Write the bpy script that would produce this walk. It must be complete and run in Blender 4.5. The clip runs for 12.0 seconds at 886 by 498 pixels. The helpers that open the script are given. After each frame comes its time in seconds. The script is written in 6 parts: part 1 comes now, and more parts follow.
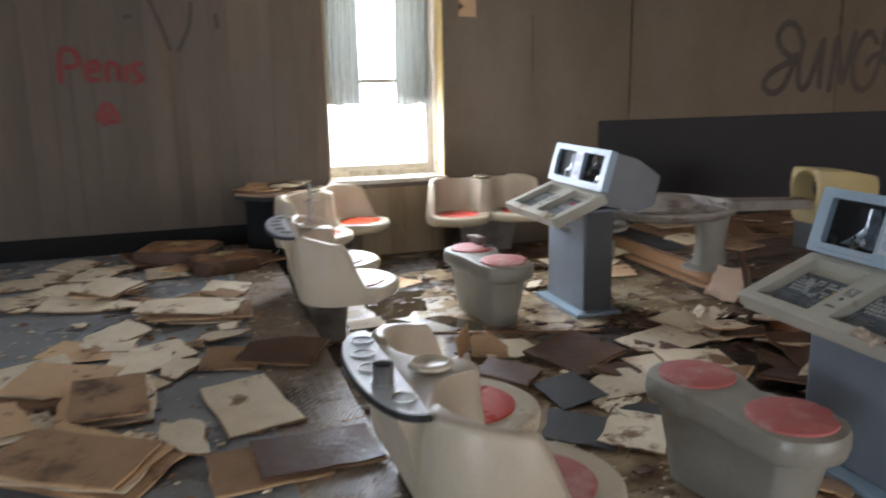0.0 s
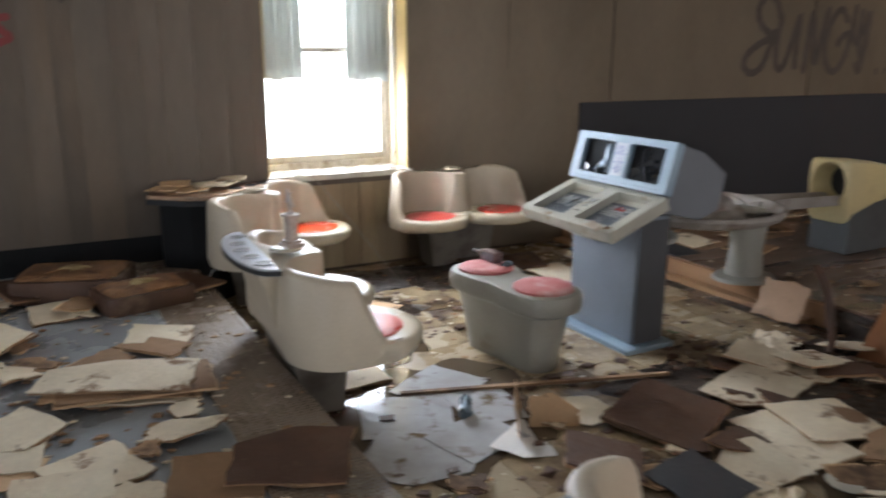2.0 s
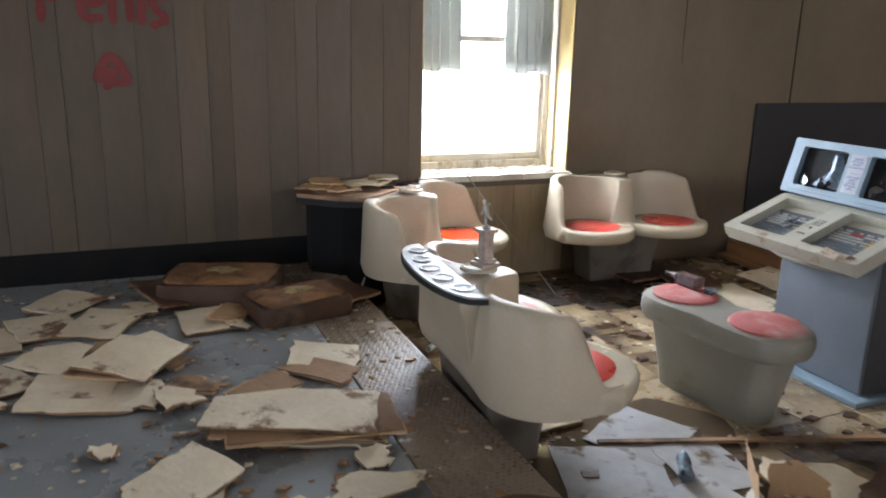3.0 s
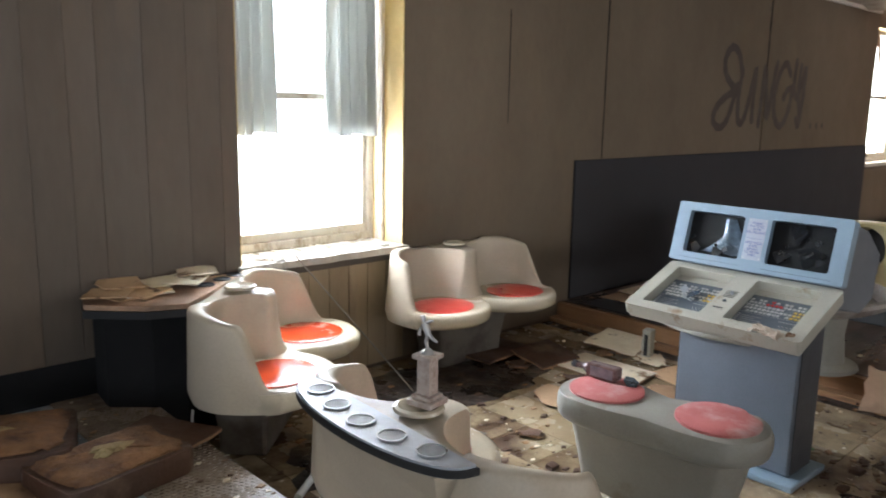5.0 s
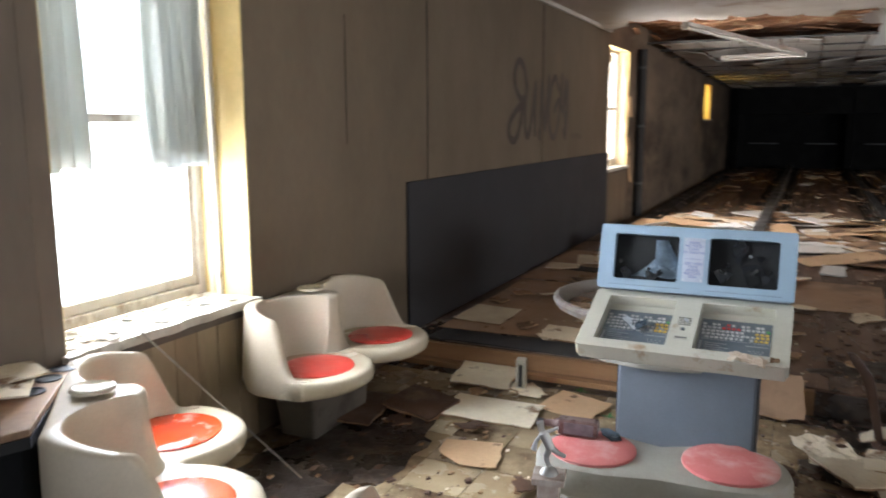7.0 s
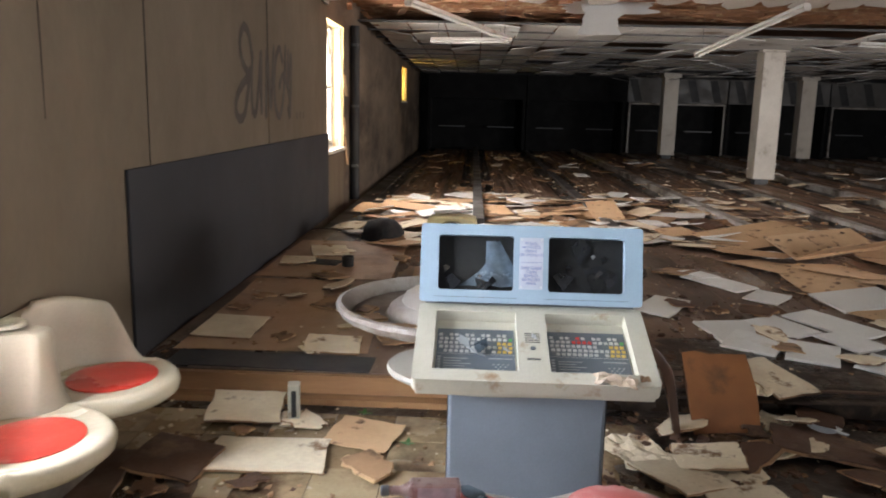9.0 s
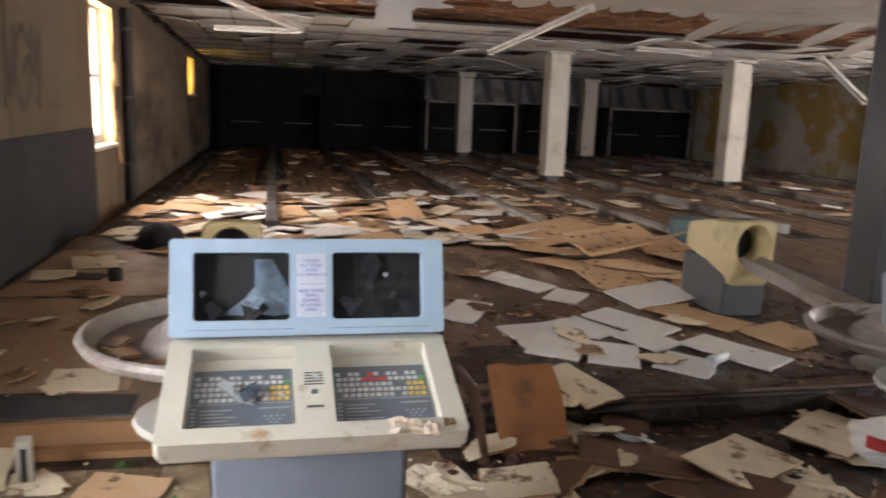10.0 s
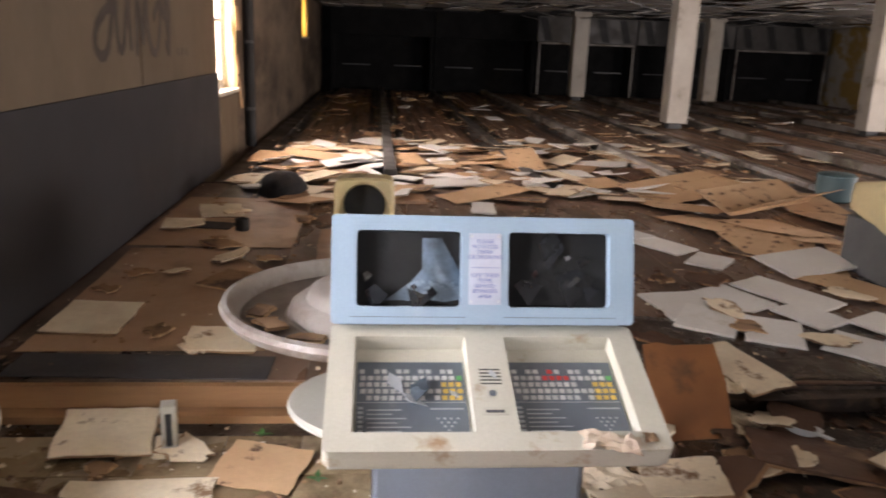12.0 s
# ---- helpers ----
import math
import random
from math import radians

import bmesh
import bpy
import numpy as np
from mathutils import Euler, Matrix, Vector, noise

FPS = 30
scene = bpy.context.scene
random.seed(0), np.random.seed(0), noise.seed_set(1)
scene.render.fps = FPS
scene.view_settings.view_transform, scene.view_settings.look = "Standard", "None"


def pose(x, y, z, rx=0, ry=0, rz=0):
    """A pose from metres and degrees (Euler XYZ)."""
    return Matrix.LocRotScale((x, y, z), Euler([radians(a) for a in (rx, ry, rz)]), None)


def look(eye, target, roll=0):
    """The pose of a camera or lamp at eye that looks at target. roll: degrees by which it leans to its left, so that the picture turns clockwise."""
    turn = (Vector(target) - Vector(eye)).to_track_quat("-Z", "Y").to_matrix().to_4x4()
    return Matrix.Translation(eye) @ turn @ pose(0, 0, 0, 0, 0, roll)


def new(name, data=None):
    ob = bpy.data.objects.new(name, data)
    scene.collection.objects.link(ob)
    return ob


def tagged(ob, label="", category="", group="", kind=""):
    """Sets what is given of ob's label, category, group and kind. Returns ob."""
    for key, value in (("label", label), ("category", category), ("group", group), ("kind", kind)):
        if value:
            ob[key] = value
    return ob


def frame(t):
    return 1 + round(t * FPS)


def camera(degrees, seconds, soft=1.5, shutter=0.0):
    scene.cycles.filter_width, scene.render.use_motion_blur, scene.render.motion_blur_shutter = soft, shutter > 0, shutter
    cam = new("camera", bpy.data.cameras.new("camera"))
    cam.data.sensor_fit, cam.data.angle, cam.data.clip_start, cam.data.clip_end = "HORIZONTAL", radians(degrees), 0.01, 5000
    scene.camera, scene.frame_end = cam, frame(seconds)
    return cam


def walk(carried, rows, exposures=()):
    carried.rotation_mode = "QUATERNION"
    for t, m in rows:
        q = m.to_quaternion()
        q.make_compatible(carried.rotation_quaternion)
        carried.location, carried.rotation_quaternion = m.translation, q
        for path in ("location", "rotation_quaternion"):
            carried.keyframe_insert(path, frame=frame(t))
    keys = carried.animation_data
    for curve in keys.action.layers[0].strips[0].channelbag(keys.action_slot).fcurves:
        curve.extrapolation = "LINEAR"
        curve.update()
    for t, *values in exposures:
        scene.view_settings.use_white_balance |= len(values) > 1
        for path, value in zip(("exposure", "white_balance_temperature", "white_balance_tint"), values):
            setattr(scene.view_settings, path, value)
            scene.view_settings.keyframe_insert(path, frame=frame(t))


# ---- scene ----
cam = camera(59.6, 12.0, soft=1.8, shutter=0.4)
METRES, EYE, TILT, LEAN, TURN = 6.5, 1.66, 0.0, 0.0, -18.45
ROWS = [
    (0.0, 0.0, 0.0, 0.0, -0.2, -12.42, 0.89),
    (0.5, -0.0274, 0.0585, 0.0029, -9.26, -11.44, -0.31),
    (1.0, -0.0649, 0.1095, -0.0021, -14.28, -11.25, -0.97),
    (1.5, -0.0955, 0.1555, -0.0029, -16.02, -11.81, -0.4),
    (2.0, -0.1214, 0.2203, -0.0088, -10.32, -14.0, -0.23),
    (2.5, -0.1585, 0.2676, -0.0112, -3.5, -15.21, -1.41),
    (4.5, -0.2447, 0.4338, -0.0097, -15.38, -9.92, -0.54),
    (5.0, -0.2599, 0.4614, -0.0087, -23.93, -10.48, -1.03),
    (5.5, -0.2672, 0.4995, -0.0149, -26.9, -11.54, -1.03),
    (6.0, -0.2732, 0.5514, -0.0112, -29.31, -11.71, -1.31),
    (6.5, -0.2962, 0.5903, -0.0142, -35.5, -9.6, -1.77),
    (7.0, -0.3218, 0.6282, -0.0064, -46.37, -9.25, 0.2),
    (9.0, -0.2618, 0.7519, -0.0101, -69.32, -10.48, -1.32),
    (9.5, -0.2195, 0.7617, -0.0149, -73.88, -10.16, -1.43),
    (10.0, -0.1857, 0.7591, -0.014, -83.79, -10.23, -2.24),
    (10.5, -0.1652, 0.7703, -0.0144, -90.11, -11.04, -1.76),
    (11.0, -0.1497, 0.7919, -0.0115, -90.26, -12.05, -2.24),
    (11.5, -0.1447, 0.799, -0.0107, -84.3, -13.86, -2.63),
    (12.0, -0.1458, 0.8013, -0.0088, -76.26, -14.71, -2.13),
]
EXPOSURES = [(0.0, -0.3, 6060, 11), (2.5, -0.3, 6060, 11), (5.0, -0.3, 6000, 10), (7.0, -0.2, 6050, 10), (9.0, 0.15, 6270, 12), (10.5, 0.17, 6650, 17), (12.0, 0.2, 6750, 20)]
walk(cam, [(t, pose(0, 0, EYE, TILT, LEAN, TURN) @ pose(METRES * x, METRES * y, METRES * z, 90 + pitch, roll, yaw)) for t, x, y, z, yaw, pitch, roll in ROWS], EXPOSURES)

# ---- world and light ----
N, S, W, E = 7.05, -10.2, -6.0, 27.6
world = bpy.data.worlds.new("sky")
scene.world = world
world.use_nodes = True
sky = world.node_tree.nodes.new("ShaderNodeTexSky")
sky.sky_type, sky.sun_disc, sky.sun_elevation, sky.sun_rotation = "NISHITA", False, radians(40), radians(20)
world.node_tree.links.new(sky.outputs[0], world.node_tree.nodes["Background"].inputs[0])
world.node_tree.nodes["Background"].inputs[1].default_value = 0.1


def opening_lamp(name, m, w, h, radiance, colour):
    """An area lamp as daylight in an opening, seen or added."""
    lamp = bpy.data.lights.new(name, "AREA")
    lamp.shape, lamp.size, lamp.size_y, lamp.color = "RECTANGLE", w, h, colour
    lamp.energy = radiance * math.pi * w * h
    ob = new(name, lamp)
    ob.matrix_world = m
    return ob


DAY, WARM = (0.90, 0.945, 1.0), (1.0, 0.93, 0.87)
opening_lamp("daylight_lamp", look((1.83, 7.60, 1.72), (1.83, 0, 1.72)), 1.7, 2.3, 60.0, DAY)
opening_lamp("daylight_lamp", look((10.6, N + 0.30, 1.80), (10.6, 0, 1.80)), 1.28, 1.70, 30.0, WARM)
opening_lamp("daylight_lamp", look((21.2, N + 0.30, 2.13), (21.2, 0, 2.13)), 1.38, 0.92, 10.0, WARM)
# added, unseen shop-front openings behind the walker, to light console fronts and hall
opening_lamp("daylight_lamp", look((-6.1, 4.8, 1.6), (0, 4.8, 1.6)), 3.4, 1.9, 3.5, DAY)
opening_lamp("daylight_lamp", look((-6.1, -5.0, 1.6), (0, -5.0, 1.6)), 3.6, 1.9, 20.0, DAY)
# an added opening in the south wall, out of view, to light the approaches
opening_lamp("daylight_lamp", look((8.15, S - 0.13, 1.55), (8.15, 0, 1.55)), 9.26, 2.08, 13.5, WARM)


# ---- materials ----
def mat(name, c1, c2=None, scale=3.0, rough=0.6, rough2=None, metal=0.0, bump=0.15, bscale=40.0, stain=None, sscale=1.5, slow=0.5, shigh=0.62,
        rnd=0.0, fine=0.12, stretch=(1, 1, 1), coat=0.0):
    m = bpy.data.materials.new(name)
    m.use_nodes = True
    nt = m.node_tree
    n, l = nt.nodes, nt.links
    p = n["Principled BSDF"]
    tc = n.new("ShaderNodeTexCoord")
    mp = n.new("ShaderNodeMapping")
    mp.inputs["Scale"].default_value = stretch
    info = n.new("ShaderNodeObjectInfo")
    l.new(tc.outputs["Object"], mp.inputs["Vector"])
    off = n.new("ShaderNodeVectorMath")
    off.operation = "MULTIPLY_ADD"
    comb = n.new("ShaderNodeCombineXYZ")
    for i in range(3):
        l.new(info.outputs["Random"], comb.inputs[i])
    l.new(comb.outputs[0], off.inputs[0])
    off.inputs[1].default_value = (37.0, 53.0, 71.0)
    l.new(mp.outputs[0], off.inputs[2])

    def noise_tex(s, detail=6.0, rg=0.6):
        t = n.new("ShaderNodeTexNoise")
        t.inputs["Scale"].default_value, t.inputs["Detail"].default_value, t.inputs["Roughness"].default_value = s, detail, rg
        l.new(off.outputs[0], t.inputs["Vector"])
        return t.outputs["Fac"]

    def ramp(src, lo, hi):
        r = n.new("ShaderNodeMapRange")
        r.inputs["From Min"].default_value, r.inputs["From Max"].default_value = lo, hi
        l.new(src, r.inputs["Value"])
        return r.outputs["Result"]

    def mix(fac, a, b, blend="MIX"):
        x = n.new("ShaderNodeMix")
        x.data_type, x.blend_type = "RGBA", blend
        for sock, v in ((x.inputs[0], fac), (x.inputs[6], a), (x.inputs[7], b)):
            if isinstance(v, (int, float)):
                sock.default_value = v
            elif isinstance(v, tuple):
                sock.default_value = (*v, 1)
            else:
                l.new(v, sock)
        return x.outputs[2]

    c2 = c2 or tuple(v * 0.8 for v in c1)
    col = mix(ramp(noise_tex(scale), 0.35, 0.65), c1, c2)
    if stain:
        col = mix(ramp(noise_tex(sscale, 8.0, 0.65), slow, shigh), col, stain)
    grain = noise_tex(bscale, 4.0)
    hsv = n.new("ShaderNodeHueSaturation")
    l.new(col, hsv.inputs["Color"])
    add = n.new("ShaderNodeMath")
    add.operation = "MULTIPLY_ADD"
    l.new(grain, add.inputs[0])
    add.inputs[1].default_value, add.inputs[2].default_value = fine * 2, 1 - fine
    add2 = n.new("ShaderNodeMath")
    add2.operation = "MULTIPLY_ADD"
    l.new(info.outputs["Random"], add2.inputs[0])
    add2.inputs[1].default_value = rnd
    l.new(add.outputs[0], add2.inputs[2])
    sub = n.new("ShaderNodeMath")
    sub.operation, sub.inputs[1].default_value = "SUBTRACT", rnd / 2
    l.new(add2.outputs[0], sub.inputs[0])
    l.new(sub.outputs[0], hsv.inputs["Value"])
    l.new(hsv.outputs[0], p.inputs["Base Color"])
    if rough2 is None:
        rough2 = min(1.0, rough + 0.15)
    rr = n.new("ShaderNodeMapRange")
    rr.inputs["From Min"].default_value, rr.inputs["From Max"].default_value = 0.4, 0.6
    rr.inputs["To Min"].default_value, rr.inputs["To Max"].default_value = rough, rough2
    l.new(noise_tex(scale * 0.7 + 0.3), rr.inputs["Value"])
    l.new(rr.outputs[0], p.inputs["Roughness"])
    p.inputs["Metallic"].default_value = metal
    p.inputs["Coat Weight"].default_value = coat
    if bump:
        b = n.new("ShaderNodeBump")
        b.inputs["Strength"].default_value, b.inputs["Distance"].default_value = bump, 0.01
        l.new(grain, b.inputs["Height"])
        l.new(b.outputs[0], p.inputs["Normal"])
    return m


def glass(name, colour=(0.9, 0.95, 0.95), rough=0.05):
    m = bpy.data.materials.new(name)
    m.use_nodes = True
    p = m.node_tree.nodes["Principled BSDF"]
    p.inputs["Base Color"].default_value = (*colour, 1)
    p.inputs["Roughness"].default_value, p.inputs["Transmission Weight"].default_value, p.inputs["IOR"].default_value = rough, 1.0, 1.45
    return m


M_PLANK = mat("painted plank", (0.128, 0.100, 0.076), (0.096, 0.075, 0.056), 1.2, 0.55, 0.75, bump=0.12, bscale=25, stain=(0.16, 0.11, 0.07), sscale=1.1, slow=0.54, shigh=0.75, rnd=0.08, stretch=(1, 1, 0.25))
M_WALL = mat("tan wall panel", (0.160, 0.121, 0.080), (0.122, 0.091, 0.058), 0.9, 0.5, 0.7, bump=0.1, bscale=30, stain=(0.17, 0.12, 0.07), sscale=0.8, slow=0.55, shigh=0.75, stretch=(1, 1, 0.5))
M_PLASTER = mat("rotten plaster", (0.23, 0.17, 0.115), (0.14, 0.10, 0.07), 2.4, 0.85, bump=0.5, bscale=12, stain=(0.07, 0.05, 0.035), sscale=1.3, slow=0.47, shigh=0.62, stretch=(0.35, 1, 0.8))
M_YELLOW = mat("peeling wall", (0.55, 0.52, 0.45), (0.45, 0.41, 0.34), 1.5, 0.8, bump=0.3, bscale=15, stain=(0.42, 0.28, 0.08), sscale=0.7, slow=0.5, shigh=0.56)
M_BOARD = mat("dark board", (0.022, 0.022, 0.026), (0.032, 0.031, 0.034), 1.0, 0.68, 0.8, bump=0.08, bscale=60)
M_CEIL = mat("ceiling plaster", (0.62, 0.58, 0.52), (0.5, 0.45, 0.38), 0.8, 0.8, stain=(0.30, 0.2, 0.12), sscale=0.7, slow=0.56, shigh=0.7)
M_CTILE = mat("ceiling tile", (0.80, 0.78, 0.74), (0.70, 0.67, 0.62), 1.2, 0.85, stain=(0.26, 0.19, 0.12), sscale=0.9, slow=0.55, shigh=0.68, rnd=0.15)
M_LATH = mat("rotten lath", (0.33, 0.16, 0.075), (0.17, 0.08, 0.04), 3.0, 0.9, bump=0.5, bscale=30, stain=(0.4, 0.26, 0.14), sscale=3, slow=0.55, shigh=0.65, rnd=0.3)
M_VINYL = mat("grey vinyl floor", (0.30, 0.32, 0.34), (0.23, 0.245, 0.255), 1.5, 0.16, 0.42, bump=0.05, bscale=80, stain=(0.09, 0.065, 0.045), sscale=0.9, slow=0.55, shigh=0.72)
M_TREAD = mat("brown tread", (0.29, 0.23, 0.175), (0.22, 0.165, 0.12), 2.0, 0.16, 0.36, bump=0.1, stain=(0.07, 0.05, 0.035), sscale=2, slow=0.5, shigh=0.65)
M_PTILE = mat("pit floor tile", (0.42, 0.335, 0.21), (0.28, 0.20, 0.115), 2.5, 0.05, 0.36, bump=0.08, bscale=60, stain=(0.085, 0.05, 0.03), sscale=1.6, slow=0.47, shigh=0.62, rnd=0.15)
M_MUD = mat("wet dirt", (0.050, 0.034, 0.024), (0.022, 0.015, 0.011), 4.0, 0.14, 0.6, bump=0.7, bscale=25, stain=(0.10, 0.065, 0.04), sscale=5, slow=0.56, shigh=0.66)
M_LANE = mat("lane boards", (0.27, 0.155, 0.09), (0.16, 0.095, 0.06), 1.2, 0.35, 0.65, bump=0.12, bscale=30, stain=(0.05, 0.034, 0.024), sscale=0.8, slow=0.48, shigh=0.62, rnd=0.15, stretch=(0.35, 1, 1))
M_APPR = mat("approach boards", (0.22, 0.14, 0.095), (0.11, 0.07, 0.05), 1.0, 0.22, 0.55, bump=0.12, bscale=30, stain=(0.055, 0.038, 0.028), sscale=0.55, slow=0.49, shigh=0.60, rnd=0.18, stretch=(0.5, 1, 1))
M_HARD = mat("tan hardboard", (0.45, 0.29, 0.18), (0.36, 0.225, 0.135), 1.6, 0.4, 0.6, bump=0.1, stain=(0.14, 0.085, 0.05), sscale=1.3, slow=0.52, shigh=0.68, rnd=0.1)
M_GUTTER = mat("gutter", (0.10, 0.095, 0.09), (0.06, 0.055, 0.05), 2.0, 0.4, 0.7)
M_CAP = mat("division cap", (0.40, 0.38, 0.35), (0.24, 0.21, 0.18), 2.0, 0.45, 0.7, stain=(0.08, 0.06, 0.045), sscale=1.2, slow=0.48, shigh=0.6)
M_WOOD = mat("raw wood", (0.36, 0.20, 0.09), (0.26, 0.13, 0.06), 2.0, 0.6, bump=0.2, bscale=30, stretch=(4, 0.4, 4), stain=(0.1, 0.06, 0.04), sscale=2, slow=0.55, shigh=0.7)
M_RUST = mat("orange panel", (0.30, 0.115, 0.035), (0.20, 0.075, 0.024), 2.5, 0.5, bump=0.25, stain=(0.10, 0.045, 0.02), sscale=3, slow=0.55, shigh=0.68)
M_PCOL = mat("painted column", (0.60, 0.56, 0.49), (0.48, 0.44, 0.38), 1.5, 0.6, stain=(0.25, 0.19, 0.13), sscale=1.5, slow=0.57, shigh=0.7)
M_DCOL = mat("dark column", (0.022, 0.022, 0.027), (0.032, 0.032, 0.036), 1.5, 0.4, 0.6)
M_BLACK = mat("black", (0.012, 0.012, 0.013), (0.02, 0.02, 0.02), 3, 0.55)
# near-black; also carries the shade of the pin decks and the corner table
M_PITCH = mat("near black", (0.0035, 0.0035, 0.004), (0.006, 0.006, 0.006), 3, 0.9)
M_SHELL = mat("fibreglass shell", (0.60, 0.53, 0.40), (0.52, 0.45, 0.33), 1.5, 0.16, 0.32, bump=0.03, bscale=90, stain=(0.38, 0.29, 0.20), sscale=1.6, slow=0.58, shigh=0.8, coat=0.2)
M_BACK = mat("weathered fibreglass back", (0.56, 0.49, 0.375), (0.48, 0.41, 0.31), 1.5, 0.36, 0.52, bump=0.05, bscale=90, stain=(0.34, 0.26, 0.18), sscale=1.6, slow=0.56, shigh=0.78)
M_STOOL = mat("grey fibreglass", (0.32, 0.31, 0.27), (0.26, 0.245, 0.205), 2.0, 0.28, 0.5, bump=0.04, bscale=90, stain=(0.2, 0.16, 0.11), sscale=3, slow=0.56, shigh=0.75)
M_PAD = mat("red pad", (0.58, 0.055, 0.035), (0.48, 0.045, 0.03), 3, 0.22, 0.45, bump=0.1, stain=(0.62, 0.22, 0.18), sscale=4, slow=0.56, shigh=0.7)
M_PINK = mat("dusty red pad", (0.47, 0.145, 0.135), (0.40, 0.10, 0.09), 3, 0.5, 0.7, bump=0.15, bscale=120, stain=(0.52, 0.33, 0.30), sscale=5, slow=0.5, shigh=0.7)
M_ORANGE = mat("orange red pad", (0.72, 0.075, 0.012), (0.6, 0.05, 0.012), 3, 0.10, 0.28, bump=0.04, stain=(0.75, 0.5, 0.4), sscale=3, slow=0.60, shigh=0.70)
M_TRAY = mat("pale blue laminate", (0.40, 0.43, 0.46), (0.34, 0.36, 0.38), 2, 0.3, 0.5, stain=(0.25, 0.2, 0.15), sscale=4, slow=0.6, shigh=0.75)
M_CHROME = mat("dull chrome", (0.6, 0.6, 0.6), (0.45, 0.44, 0.42), 6, 0.25, 0.5, metal=1.0, bump=0.05)
M_CBLUE = mat("blue grey enamel", (0.255, 0.345, 0.42), (0.225, 0.30, 0.37), 1.5, 0.4, 0.55, bump=0.04, bscale=150, stain=(0.33, 0.34, 0.35), sscale=3, slow=0.58, shigh=0.8)
M_CREAM = mat("cream plastic", (0.46, 0.445, 0.375), (0.40, 0.38, 0.31), 2, 0.4, 0.6, bump=0.05, bscale=150, stain=(0.27, 0.18, 0.10), sscale=7, slow=0.60, shigh=0.72)
M_PED = mat("slate blue metal", (0.16, 0.18, 0.215), (0.13, 0.148, 0.178), 2, 0.35, 0.55, bump=0.03, bscale=120)
M_HOUSE = mat("grey housing", (0.145, 0.152, 0.168), (0.12, 0.126, 0.14), 2, 0.4, 0.55, bump=0.04, bscale=150)
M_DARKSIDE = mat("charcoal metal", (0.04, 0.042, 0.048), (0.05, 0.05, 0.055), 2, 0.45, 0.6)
M_KEYS = mat("key panel", (0.10, 0.12, 0.142), (0.078, 0.092, 0.108), 5, 0.3, 0.5, stain=(0.18, 0.18, 0.18), sscale=9, slow=0.55, shigh=0.75)
M_KWHITE = mat("white key", (0.50, 0.50, 0.48), None, 9, 0.5, rnd=0.3)
M_KYEL = mat("yellow key", (0.6, 0.40, 0.08), None, 9, 0.5, rnd=0.2)
M_KRED = mat("red key", (0.55, 0.04, 0.03), None, 9, 0.5)
M_KGRN = mat("green key", (0.08, 0.35, 0.10), None, 9, 0.5)
M_INK = mat("blue ink", (0.10, 0.12, 0.32), None, 9, 0.6)
M_PALEINK = mat("pale print", (0.35, 0.37, 0.38), None, 9, 0.6)
M_REMNANT = mat("clouded tube glass", (0.15, 0.20, 0.255), (0.05, 0.065, 0.08), 12, 0.10, 0.4, metal=0.3, bump=0.1)
M_STICKER = mat("peeling sticker", (0.52, 0.44, 0.35), (0.38, 0.29, 0.21), 14, 0.7, bump=0.2, stain=(0.16, 0.10, 0.06), sscale=18, slow=0.56, shigh=0.66)
M_PLATE = mat("notice plate", (0.42, 0.44, 0.50), (0.36, 0.38, 0.44), 8, 0.4)
M_SHARD = mat("smoked glass", (0.016, 0.018, 0.022), (0.008, 0.009, 0.010), 6, 0.03, 0.12, bump=0)
M_FOIL = mat("silvered shard", (0.24, 0.31, 0.38), (0.07, 0.09, 0.11), 9, 0.12, 0.4, metal=0.6, bump=0.1)
M_HOOD = mat("yellowed hood", (0.62, 0.50, 0.25), (0.55, 0.45, 0.25), 2, 0.35, 0.55, stain=(0.3, 0.22, 0.12), sscale=3, slow=0.58, shigh=0.75)
M_HBASE = mat("hood base", (0.085, 0.09, 0.092), (0.065, 0.066, 0.068), 3, 0.45, 0.65)
M_RACK = mat("ball rack", (0.33, 0.30, 0.27), (0.23, 0.20, 0.18), 2, 0.38, 0.6, stain=(0.14, 0.10, 0.08), sscale=3, slow=0.52, shigh=0.68)
M_RACKD = mat("rack well", (0.105, 0.078, 0.06), (0.06, 0.045, 0.036), 3, 0.3, 0.6)
M_TILE = mat("fallen tile", (0.82, 0.73, 0.56), (0.68, 0.57, 0.41), 3.5, 0.8, bump=0.35, bscale=45, stain=(0.24, 0.14, 0.075), sscale=4.5, slow=0.57, shigh=0.64, rnd=0.25)
M_TILEB = mat("tile back", (0.36, 0.22, 0.12), (0.25, 0.15, 0.08), 3.0, 0.85, bump=0.4, bscale=30, stain=(0.10, 0.06, 0.035), sscale=3, slow=0.52, shigh=0.62, rnd=0.3)
M_TILEW = mat("white tile", (0.80, 0.79, 0.76), (0.74, 0.72, 0.68), 2.0, 0.7, bump=0.08, bscale=60, stain=(0.6, 0.54, 0.46), sscale=2.5, slow=0.62, shigh=0.75, rnd=0.1)
M_CARD = mat("cardboard", (0.62, 0.42, 0.24), (0.53, 0.34, 0.19), 2, 0.8, bump=0.15, stain=(0.10, 0.055, 0.03), sscale=6, slow=0.60, shigh=0.66, rnd=0.15)
M_BROWN = mat("soaked brown board", (0.115, 0.056, 0.030), (0.07, 0.036, 0.022), 3, 0.45, 0.8, bump=0.4, stain=(0.19, 0.12, 0.07), sscale=3, slow=0.58, shigh=0.7, rnd=0.3)
M_LEAK = mat("yellow insulation", (0.40, 0.31, 0.15), (0.28, 0.19, 0.09), 6, 0.95, bump=1.0, bscale=60)
